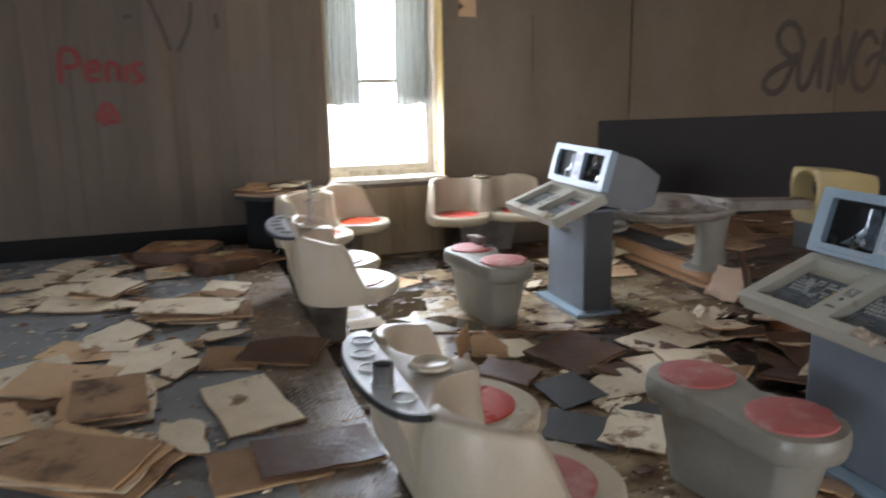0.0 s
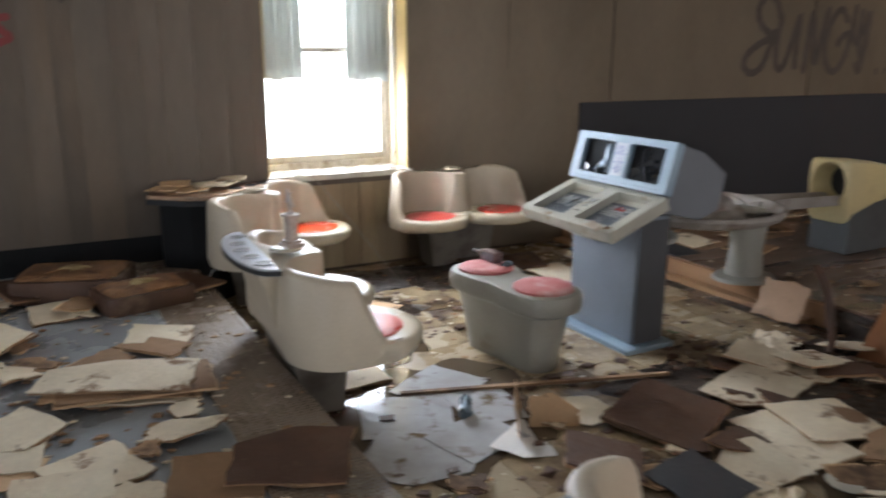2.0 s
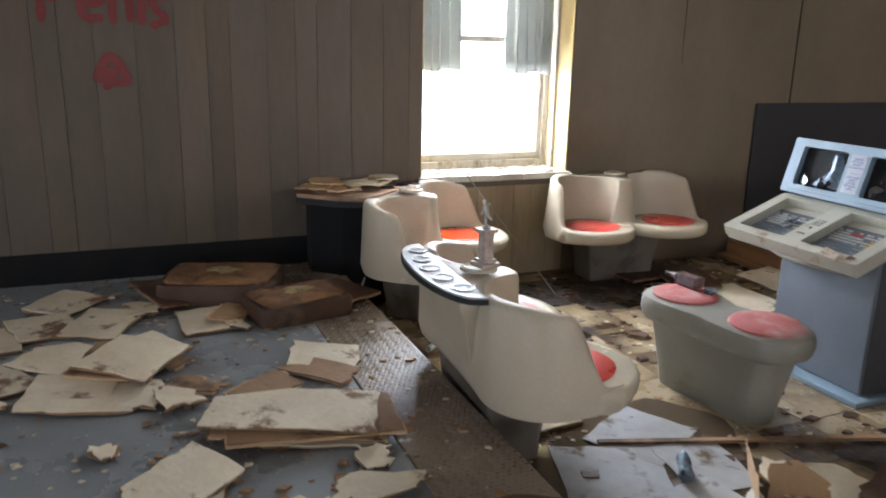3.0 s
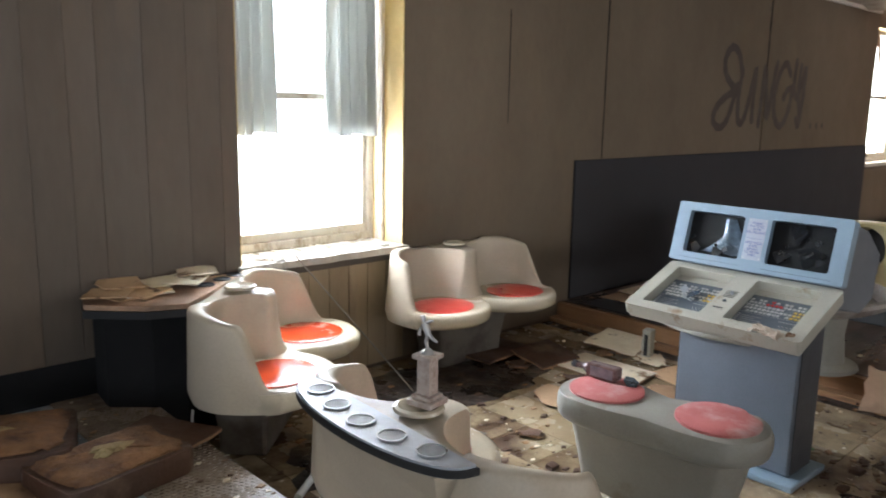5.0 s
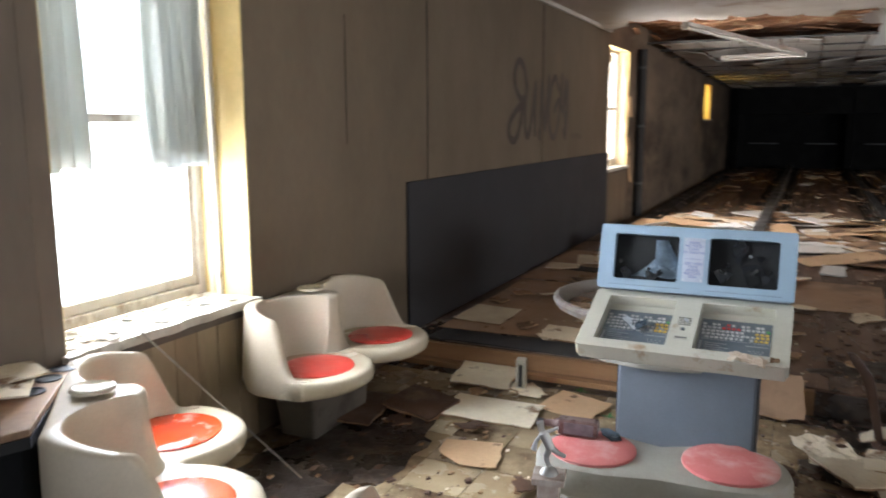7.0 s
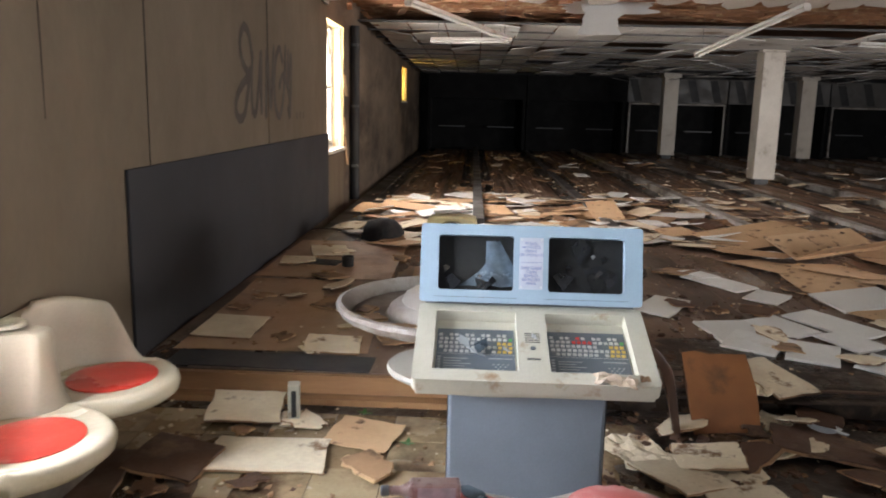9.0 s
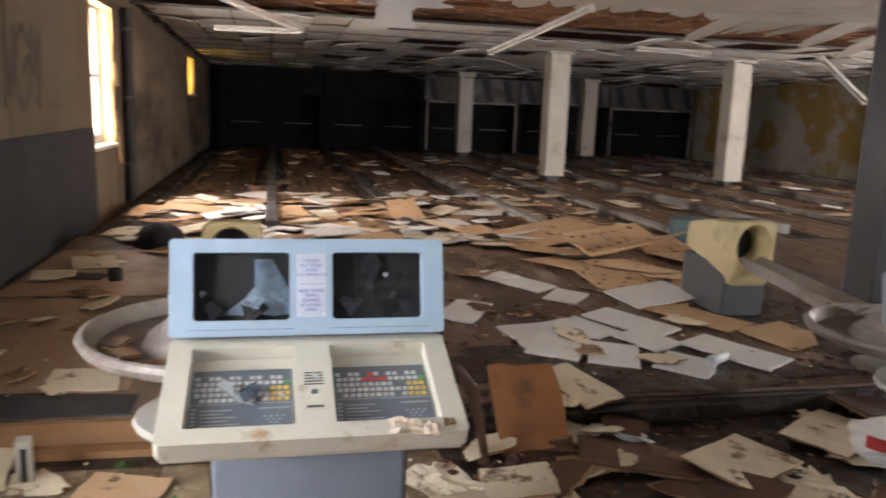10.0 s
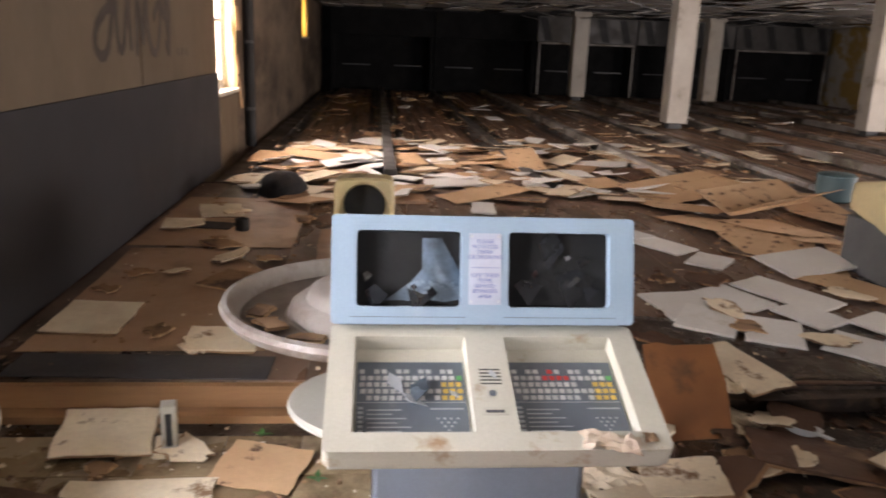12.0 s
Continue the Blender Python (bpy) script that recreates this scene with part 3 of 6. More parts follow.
for i in range(420):
    x, y = rc.uniform(9.0, 13.6), rc.uniform(S, N)
    l, w = rc.uniform(0.2, 0.9), rc.uniform(0.03, 0.14)
    box(bm, -l / 2, l / 2, -w / 2, w / 2, 0, 0.012, m=pose(x, y, rc.uniform(2.93, 3.2), rc.uniform(-14, 14), rc.uniform(-10, 10), rc.choice((0, 90)) + rc.uniform(-14, 14)))
for i in range(12):
    x = 9.1 + 0.42 * i
    box(bm, x, x + 0.05, S, N, 3.1, 3.3)
setting("ceiling_lath", bm, M_LATH, "rotten brown laths and joists laid bare", "ceiling")
bm, bm2 = bmesh.new(), bmesh.new()
x = 12.6
while x < 25.8:
    y = S + 0.02
    while y < N - 0.5:
        miss = 0.06 + (0.22 if y < 1.5 else 0.0) + (0.2 if x > 24 else 0)
        if rc.random() > miss:
            sag = rc.uniform(0, 9) if rc.random() < (0.45 if y < 2 else 0.3) else rc.uniform(0, 0.8)
            zc = 2.88 - 0.016 * (x - 13)
            box(bm, -0.595, 0.595, -0.29, 0.29, 0, 0.014, m=pose(x + 0.61, y + 0.3, zc - 0.3 * math.sin(radians(sag)), rc.choice((-1, 1)) * sag, rc.uniform(-0.4, 0.4) * sag))
        y += 0.61
    zc = 2.88 - 0.016 * (x - 13)
    if rc.random() < 0.85:
        box(bm2, x - 0.012, x + 0.012, S, N, zc - 0.006, zc + 0.03)
    x += 1.22
setting("ceiling_tiles", bm, M_CTILE, "sagging white suspended ceiling tiles, many missing", "ceiling")
setting("ceiling_grid", bm2, M_GUTTER, "bent dark ceiling grid", "ceiling")
bm = bmesh.new()
for i in range(30):
    x, y = rc.uniform(13, 25), rc.uniform(-9.5, 1.5)
    l = rc.uniform(0.6, 2.0)
    box(bm, -l / 2, l / 2, -0.012, 0.012, 0, 0.02, m=pose(x, y, rc.uniform(2.35, 2.65), 0, rc.uniform(-12, 12), rc.uniform(0, 180)))
setting("ceiling_hangers", bm, M_GUTTER, "bent ceiling runners hanging down", "ceiling")


# ---- lanes ----
def division(k):
    return 5.07 - 1.67 * k


lanes = setting("floor_lanes", one_box(8.9, 26.9, S, N, -0.012, 0.03), M_GUTTER, "dark bed beneath the bowling lanes", "floor")
for k in range(-1, 9):
    yc = division(k) - 0.835
    if yc - 0.53 < S:
        break
    for i in range(14):
        y0 = yc - 0.53 + 1.06 * i / 14
        part("lane_board", one_box(8.9, 26.8, y0 + 0.0012, y0 + 1.06 / 14 - 0.0012, 0.03, APPR + rc.uniform(-0.002, 0.002)), M_LANE, lanes)
    for s in (-1, 1):
        yy = yc + s * 0.65
        part("gutter", loft([[(x, yy - 0.11 + 0.22 * j / 8, 0.06 + 0.07 * (2 * j / 8 - 1) ** 2) for j in range(9)] for x in (8.9, 26.8)], closed=False, caps=False), M_GUTTER, lanes, "shallow half-round gutter", smooth=60)
for k in range(0, 9):
    y = division(k)
    cap = part("division", one_box(9.4, 26.8, y - 0.075, y + 0.075, 0.03, APPR + (0.10 if k % 2 == 0 else 0.05)), M_GUTTER if k < 2 else M_CAP, lanes, "raised grey division between lanes", bevel=0.012)
part("foul_line", one_box(8.87, 8.9, S, N, 0.03, APPR + 0.003), M_BLACK, lanes, "dark foul line")
for i in range(58):
    y0 = S + (N - 0.03 - S) * i / 58
    w = (N - 0.03 - S) / 58
    part("approach_board", one_box(3.97, 8.868, y0 + 0.0012, y0 + w - 0.0012, APPR - 0.012, APPR + rc.uniform(-0.0025, 0.001)), M_APPR, approach)
solid("floor_mat", one_box(-0.13, 0.13, -0.58, 0.58, 0, 0.008), M_DARKSIDE, "dark rubber strip lying at the edge of the approach", "mat", m=pose(4.11, 6.28, APPR + 0.002, 0, 0, -2), bevel=0.003)

# pin decks, black curtains and masking at the far end
for k in range(-1, 9, 2):
    ya, yb = division(k) - 0.02, division(k + 2) + 0.02
    yb = max(yb, S + 0.05)
    ms = thing("masking_unit", pose(26.5, (ya + yb) / 2, 0), "masking panel with dark stripes above the pin deck, dimness in its colour", "masking unit", group="masking units")
    hw = (ya - yb) / 2
    # panels are pale by nature; the far end's dimness is in their colour
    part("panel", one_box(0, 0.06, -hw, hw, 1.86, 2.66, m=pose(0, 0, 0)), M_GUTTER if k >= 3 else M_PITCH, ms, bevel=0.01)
    if k >= 3:
        for i in range(4):
            y = -hw + 2 * hw * (i + rc.uniform(0.3, 0.7)) / 4
            bm = prism([(y - 0.24, 1.90), (y + 0.02, 1.90), (y + 0.22, 2.62), (y - 0.04, 2.62)], 0, 0.006)
            bmesh.ops.transform(bm, matrix=Matrix(((0, 0, -1, -0.001), (1, 0, 0, 0), (0, 1, 0, 0), (0, 0, 0, 1))), verts=bm.verts)
            part("stripe", bm, M_BLACK, ms)
    # deck and side walls near-black: the shade inside the opening is painted on
    dk = thing("pin_deck", pose(26.8, (ya + yb) / 2, 0.03), "pin deck opening with its sweep bar, its darkness put into the colour", "pin deck", group="pin decks")
    bm = bmesh.new()
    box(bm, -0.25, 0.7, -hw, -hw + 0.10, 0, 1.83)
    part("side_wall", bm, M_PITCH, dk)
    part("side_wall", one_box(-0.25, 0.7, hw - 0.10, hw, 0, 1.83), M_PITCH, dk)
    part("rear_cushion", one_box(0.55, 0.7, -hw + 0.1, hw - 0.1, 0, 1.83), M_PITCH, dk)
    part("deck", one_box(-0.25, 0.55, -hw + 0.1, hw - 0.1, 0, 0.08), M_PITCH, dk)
    for s in (-0.5, 0.5):
        sw = part("sweep_bar", one_box(-0.12, -0.08, s * 1.67 - 0.45, s * 1.67 + 0.45, 0.88, 0.92), M_HBASE, dk, "grey sweep bar")
    if k in (3, 7):
        bm = bmesh.new()
        box(bm, -0.34, -0.29, -hw + 0.05, -hw + 0.11, 0.1, 1.80)
        box(bm, -0.34, -0.29, hw - 0.11, hw - 0.05, 0.1, 1.80)
        box(bm, -0.34, -0.29, -hw + 0.05, hw - 0.05, 1.76, 1.82)
        part("metal_frame", bm, M_CAP, dk, "pale tubular frame round the opening", bevel=0.01)


# ---- columns ----
def column(x, y, w, h, material, label, cap=True):
    c = thing("column", pose(x, y, APPR), label, "column")
    part("shaft", one_box(-w / 2, w / 2, -w / 2, w / 2, 0.12 if cap else 0, h - 0.02), material, c, bevel=0.012)
    part("foot", one_box(-w * 0.32, w * 0.32, -w * 0.32, w * 0.32, 0, 0.14), M_HBASE if cap else material, c, "crumbled dark foot")
    if cap:
        part("head", one_box(-w * 0.5 - 0.06, w * 0.5 + 0.06, -w / 2 - 0.06, w / 2 + 0.06, h - 0.16, h - 0.02), material, c, bevel=0.01)
        part("corner_strip", one_box(-w / 2 - 0.006, -w / 2 + 0.03, -w / 2 - 0.006, -w / 2 + 0.03, 0.12, h - 0.18), material, c)
    return c


column(16.3, -0.82, 0.42, 2.82, M_PCOL, "square cream-painted column with chipped base")
column(24.4, -0.82, 0.42, 2.62, M_PCOL, "square cream-painted column with chipped base")
column(15.8, -4.75, 0.42, 2.82, M_PCOL, "square cream-painted column with chipped base")
column(24.4, -4.95, 0.42, 2.62, M_PCOL, "square cream-painted column with chipped base")
column(5.86, 0.10, 0.345, 3.1, M_DCOL, "dark grey square steel post on the approach", cap=False)


# ---- fluorescent fittings and hanging scraps ----
def strip_light(a, b, label):
    a, b = Vector(a), Vector(b)
    d = b - a
    m = Matrix.Translation(a) @ d.to_track_quat("X", "Z").to_matrix().to_4x4()
    lamp = thing("light_fitting", m, label, "light fitting", group="dead strip lights")
    L = d.length
    part("channel", loft([[(x, -0.035, 0.05), (x, -0.065, 0), (x, 0.065, 0), (x, 0.035, 0.05)] for x in (0, L)]), M_FLUO, lamp, bevel=0.004)
    for x in (0.0, L - 0.03):
        part("end_cap", one_box(x, x + 0.03, -0.045, 0.045, -0.035, 0.0), M_FLUO, lamp)
    for x in (0.12, L - 0.12):
        p = m @ Vector((x, 0, 0.05))
        w = part("hanger_wire", lathe([(0.003, 0), (0.003, 3.33 - p.z)], 6), M_DARKSIDE, lamp)
        w.matrix_basis = m.inverted() @ Matrix.Translation(p)
    part("tube", lathe([(0.014, 0.03), (0.014, L - 0.03)], 10), M_FLUO, lamp, "dead white tube", smooth=40, m=pose(0, 0, -0.02, 0, 90, 0))
    return lamp


strip_light((8.9, 5.94, 2.72), (11.0, 4.72, 2.51), "white strip light fitting hanging down at one end")
strip_light((11.2, 2.07, 2.37), (9.2, 1.43, 2.79), "white strip light fitting hanging down at one end")
strip_light((13.0, -0.99, 2.71), (13.0, -2.37, 2.70), "white strip light fitting under the ceiling")
strip_light((12.5, 5.88, 2.60), (12.5, 4.67, 2.62), "white strip light fitting hanging askew")
strip_light((10.0, -2.26, 2.47), (10.0, -3.09, 1.89), "strip light fitting dangling by one end")


def scrap(x, y, z, w, h, lean, turn, seed, material, label):
    r = random.Random(seed)
    k = 7
    left = [(-w / 2 + r.uniform(-0.12, 0.12) * w, -h * j / k) for j in range(k + 1)]
    right = [(w / 2 + r.uniform(-0.12, 0.12) * w, v) for _, v in left]
    return solid("hanging_scrap", prism(left + right[::-1], 0, 0.006), material, label, "ceiling scrap", m=pose(x, y, z, 90 + lean, 0, turn), group="hanging ceiling scraps")


scrap(2.0, 5.24, 2.86, 0.16, 0.78, 6, 20, 1, M_CARD, "torn tan ceiling paper hanging down")
scrap(9.5, 3.70, 2.90, 0.45, 0.45, 12, 85, 2, M_TILEW, "white ceiling tile hanging loose")
scrap(9.9, 3.55, 2.90, 1.0, 0.16, 20, 85, 3, M_TILEW, "strip of white ceiling board hanging loose")


# ---- settees ----
def settee_back():
    """The back wall as a sweep: a straight rear, a scoop round each seat, a ridge between them and arms that fall to the seat lips."""
    def ease(v):
        v = min(1.0, max(0.0, v))
        return v * v * (3 - 2 * v)
    half = []
    for i in range(8):
        y = 0.06 * i / 8
        f = 1 - (y / 0.06) ** 2
        half.append(((-0.172, 0.08 * i / 8), (0.10 + 0.018 * f, y), (0.10 + 0.06 * f, y * 1.808), 0.0))
    for i in range(30):
        f = i / 29
        inner = (0.10 - 0.215 * math.sin(math.pi * f), 0.3025 - 0.2425 * math.cos(math.pi * f))
        low = (0.10 + (inner[0] - 0.10) * 0.80, 0.3025 + (inner[1] - 0.3025) * 0.80)
        if f < 0.45:
            outer = (-0.172, 0.08 + 0.28 * f / 0.45)
        else:
            g = radians(90 * (f - 0.45) / 0.55)
            outer = (0.06 - 0.232 * math.cos(g), 0.36 + 0.225 * math.sin(g))
        half.append((outer, inner, low, inner[0] if f > 0.5 else 0.0))
    for i in range(1, 15):
        f = i / 14
        half.append(((0.06 + 0.245 * f, 0.585 - 0.032 * f * f), (0.10 + 0.205 * f, 0.545 - 0.004 * f), (0.10 + 0.205 * f, 0.4965 + 0.0385 * f), 0.10 + 0.205 * f))
    rings = []
    for sign, seq in ((-1, half[::-1]), (1, half[1:])):
        for (ox, oy), (ix, iy), (lx, ly), ax in seq:
            h = 0.738 - 0.302 * (0.12 * ease((ax + 0.11) / 0.24) + 0.88 * ease((ax - 0.10) / 0.14))
            k = min(1.0, (h - 0.42) / 0.1)
            cx, cy = ox + (ix - ox) * 0.5, oy + (iy - oy) * 0.5
            def inset(px, py, d):
                v = Vector((cx - px, cy - py))
                v = v.normalized() * min(d, 0.45 * v.length) if v.length > 1e-6 else v
                return px + v.x, py + v.y
            o1, o2, i1, i2 = inset(ox, oy, 0.006), inset(ox, oy, 0.02), inset(ix, iy, 0.006), inset(ix, iy, 0.02)
            ub = inset(ox, oy, 0.05)
            up = 0.035 * ease((ax - 0.2) / 0.1)
            ring = [(*ub, 0.335 + up), (*inset(ox, oy, 0.012), 0.352 + up), (ox, oy, 0.385 + 0.4 * up), (ox, oy, h - 0.022 * k), (*o1, h - 0.008 * k), (*o2, h), (*i2, h), (*i1, h - 0.008 * k), (ix, iy, h - 0.026 * k)]
            for w in (0.35, 0.7, 0.9):
                z = (h - 0.026 * k) + (0.425 - h + 0.026 * k) * w
                q = w ** 2.2
                ring.append((ix + (lx - ix) * q, iy + (ly - iy) * q, z))
            ring += [(lx + (lx - ix) * 0.25, ly + (ly - iy) * 0.25, 0.418), (lx, ly, 0.37)]
            rings.append([(x, sign * y * (1 - 0.07 * ease((z - 0.40) / 0.32)), z) for x, y, z in ring])
    return loft(rings)


def seat_pan():
    """Two round seats run together, with a rolled lip."""
    rings = []
    for i in range(81):
        u = -1 + 2 * i / 80
        y = 0.574 * (1.35 * u - 0.35 * u ** 3)
        a = abs(y)
        q = 0.081 - (a - 0.305) ** 2
        xl = 0.19 + math.sqrt(0.5 * (q + math.sqrt(q * q + 0.00006)))
        xb = -0.13 + 0.29 * (max(0.0, a - 0.36) / 0.214) ** 2.2
        w = xl - xb
        rings.append([(xb, y, 0.345), (xb, y, 0.420), (xb + 0.3 * w, y, 0.424), (xb + 0.6 * w, y, 0.426), (xl - 0.22 * w, y, 0.429), (xl - 0.10 * w, y, 0.434), (xl - 0.04 * w, y, 0.432), (xl - 0.01 * w, y, 0.422), (xl, y, 0.405),
                      (xl - 0.004, y, 0.375), (xl - 0.05 * w, y, 0.352), (xl - 0.15 * w, y, 0.342), (xl - 0.5 * w, y, 0.338)])
    return loft(rings)


def disc_pad(rx, ry, th, seed, chip=0.0, steps=36):
    r = random.Random(seed)
    cut = [1.0 - (chip * r.random() if 27 < i < 34 else 0.0) for i in range(steps)]
    rings = []
    for s, z in ((1.0, 0), (1.0, th * 0.7), (0.96, th), (0.5, th * 1.15), (0.02, th * 1.2)):
        rings.append([(rx * s * cut[i] * math.cos(i * math.tau / steps), ry * s * cut[i] * math.sin(i * math.tau / steps), z) for i in range(steps)])
    return loft(rings)


def cup_tray_bm():
    """A lens-shaped plate with five round holes."""
    k = 40
    outline = []
    for i in range(k + 1):
        a = math.pi * i / k
        outline.append((-0.176 - 0.143 * math.sin(a) ** 0.8, 0.39 * math.cos(a)))
    return holed_plate([outline] + [[(cx + 0.036 * math.cos(j * math.tau / 20), cy + 0.036 * math.sin(j * math.tau / 20)) for j in range(20)] for cx, cy in CUPS], 0.722, 0.752)


CUPS = [(-0.253 + 0.035 * (abs(i) / 2) ** 2, 0.135 * i) for i in range(-2, 3)]


# dark base colour stands for the shade inside the cup holes
M_CUPWELL = mat("shaded metal well", (0.10, 0.095, 0.09), (0.05, 0.045, 0.04), 20, 0.35, 0.6, metal=0.5)


def settee(m, pads, label, tray=True):
    s = thing("settee", m, label, "settee", group="moulded settees")
    part("backrest", settee_back(), M_BACK, s, smooth=60)
    part("seat", seat_pan(), M_SHELL, s, smooth=60)
    part("pedestal", loft([[(x * f + 0.02, y * f, z) for x, y in ((-0.13, -0.30), (0.13, -0.30), (0.13, 0.30), (-0.13, 0.30))] for f, z in ((0.86, 0), (0.88, 0.1), (1.02, 0.345))]), M_FOOTING, s, "grey scuffed pedestal", bevel=0.02)
    for i, side in enumerate((-1, 1)):
        part("seat_pad", disc_pad(0.182, 0.188, 0.007, i + 3, 0.03), pads[i], s, "round vinyl seat pad", smooth=50, m=pose(0.198, side * 0.315, 0.4275, 0, -0.5))
    part("ashtray", lathe([(0.076, 0.0), (0.073, 0.010), (0.062, 0.014), (0.048, 0.006), (0.0, 0.004)], 28, at=(-0.05, 0, 0.737)), M_SHELL, s, "round dish set into the ledge", smooth=50)
    if tray:
        t = part("cup_tray", cup_tray_bm(), M_TRAY, s, "pale blue lens-shaped tray with five cup holes")
        k = 40
        out = [(-0.172, 0.40)] + [(-0.176 - 0.150 * math.sin(math.pi * i / k) ** 0.8, 0.397 * math.cos(math.pi * i / k)) for i in range(1, k)] + [(-0.172, -0.40)]
        part("edge_band", prism(out, 0.726, 0.745), M_BLACK, t, "black edging")
        for cx, cy in CUPS:
            part("cup_holder", lathe([(0.036, 0.0), (0.041, 0.003), (0.041, 0.005), (0.037, 0.005), (0.0355, 0.002)], 24, at=(cx, cy, 0.752)), M_CHROME, t, "metal-rimmed cup holder", smooth=40)
            part("cup_well", lathe([(0.0352, 0.003), (0.034, -0.028), (0.0, -0.028)], 24, at=(cx, cy, 0.752)), M_CUPWELL, t, "cup well, the shade inside the hole in its colour", smooth=40)
        part("tray_support", loft([[(x, y, z) for x, y in ((-0.173 - d, -h), (-0.168, -h), (-0.168, h), (-0.173 - d, h))] for d, h, z in ((0.002, 0.26, 0.45), (0.04, 0.29, 0.62), (0.085, 0.33, 0.714))]), M_BACK, s, "flared back panel under the tray", bevel=0.012)
    return s


settee(pose(0.77, 2.31, PIT), (M_PINK, M_PAD), "beige moulded double settee with cup tray, pink and red pads")
settee(pose(0.79, 4.985, PIT, 0, 0, -3), (M_PAD, M_PINK), "beige moulded double settee with cup tray, a trophy stands on it")
settee(pose(1.10, 6.635, PIT, 0, 0, -45), (M_ORANGE, M_ORANGE), "beige moulded double settee in the corner below the window, orange-red pads", tray=False)
settee(pose(2.70, 6.873, PIT, 0, 0, -90), (M_PAD, M_PAD), "beige moulded double settee against the wall, red pads", tray=False)

# corner table behind the settee
tab = thing("corner_table", pose(0.9, 6.8, PIT), "dark corner table with a dusty top and cup holes", "table")
top = [(-0.50, 0.03), (-0.44, 0.235), (0.52, 0.235), (0.36, 0.20), (-0.14, -0.22), (-0.30, -0.16)]
part("tabletop", prism(top, 0.70, 0.725), M_HARD, tab, "dusty cream top", bevel=0.004)
part("edge_band", prism([(x * 1.012, y * 1.0 - 0.002) for x, y in top], 0.665, 0.699), M_BLACK, tab)
# dark body, taken to near-black so the shadow below the top is in it
part("body", prism([(-0.42, 0.03), (-0.40, 0.235), (0.40, 0.235), (0.28, 0.16), (-0.12, -0.14), (-0.26, -0.11)], 0.0, 0.664), M_PITCH, tab)
for x, y in ((0.30, 0.185), (0.20, 0.13), (0.08, 0.06)):
    part("cup_holder", lathe([(0.044, 0.0), (0.044, 0.004), (0.036, 0.005), (0.034, 0.0015), (0.0, 0.001)], 24, at=(x, y, 0.725)), M_DARKSIDE, tab, smooth=40)


# ---- double stools ----
def capsule(d, r, waist, k=48):
    """Outline round two circles at +-d along y, drawn in between them."""
    pts = []
    for i in range(k):
        a = math.tau * i / k
        x, y = r * math.cos(a), r * math.sin(a)
        yy = y + (d if y > 0 else -d) * min(1.0, abs(y) / (0.5 * r))
        xx = x * (1 - waist * math.exp(-(yy / (0.55 * d)) ** 2) * (1 if x > 0 else 0.35))
        pts.append((xx, yy))
    return pts


def double_stool(m, label):
    s = thing("double_stool", m, label, "stool", group="double stools")
    rings = []
    for f, z in ((0.56, 0.0), (0.62, 0.10), (0.78, 0.315), (0.84, 0.325), (0.97, 0.345), (1.0, 0.375), (0.995, 0.415), (0.96, 0.437), (0.88, 0.444), (0.3, 0.444)):
        rings.append([(x, y, z) for x, y in capsule(0.235 * (0.55 + 0.45 * f), 0.205 * f, 0.46)])
    part("body", loft(rings), M_STOOL, s, smooth=45)
    part("seat_pad", disc_pad(0.155, 0.155, 0.012, 7), M_PINK, s, "round dusty red pad", smooth=50, m=pose(0, 0.235, 0.444))
    part("seat_pad", disc_pad(0.165, 0.16, 0.014, 12, 0.16), M_PINK, s, "round dusty red pad with a torn edge", smooth=50, m=pose(0.005, -0.235, 0.444, 0, 0, 30))
    return s


double_stool(pose(1.975, 4.945, PIT, 0, 0, 7), "grey moulded double stool with two dusty red pads")
double_stool(pose(1.975, 2.30, PIT, 0, 0, 7), "grey moulded double stool with two dusty red pads")


# ---- scoring consoles ----
def plane_pose(p0, p1):
    """u along -y, v from p0 up to p1 in the x-z plane, w outwards (towards -x and up)."""
    v = Vector((p1[0] - p0[0], 0, p1[1] - p0[1])).normalized()
    u = Vector((0, -1, 0))
    w = u.cross(v)
    m = Matrix((u, v, w)).transposed().to_4x4()
    m.translation = (p0[0], 0, p0[1])
    return m


def text_part(words, size, m, material, parent):
    c = bpy.data.curves.new("lettering", "FONT")
    c.body, c.size, c.align_x, c.align_y, c.extrude, c.space_line = words, size, "CENTER", "CENTER", 0.0004, 0.95
    tmp = bpy.data.objects.new("tmp", c)
    me = bpy.data.meshes.new_from_object(tmp)
    bpy.data.objects.remove(tmp)
    me.materials.clear()
    me.materials.append(material)
    ob = new("lettering", me)
    ob.parent = parent
    ob.matrix_basis = m
    return ob


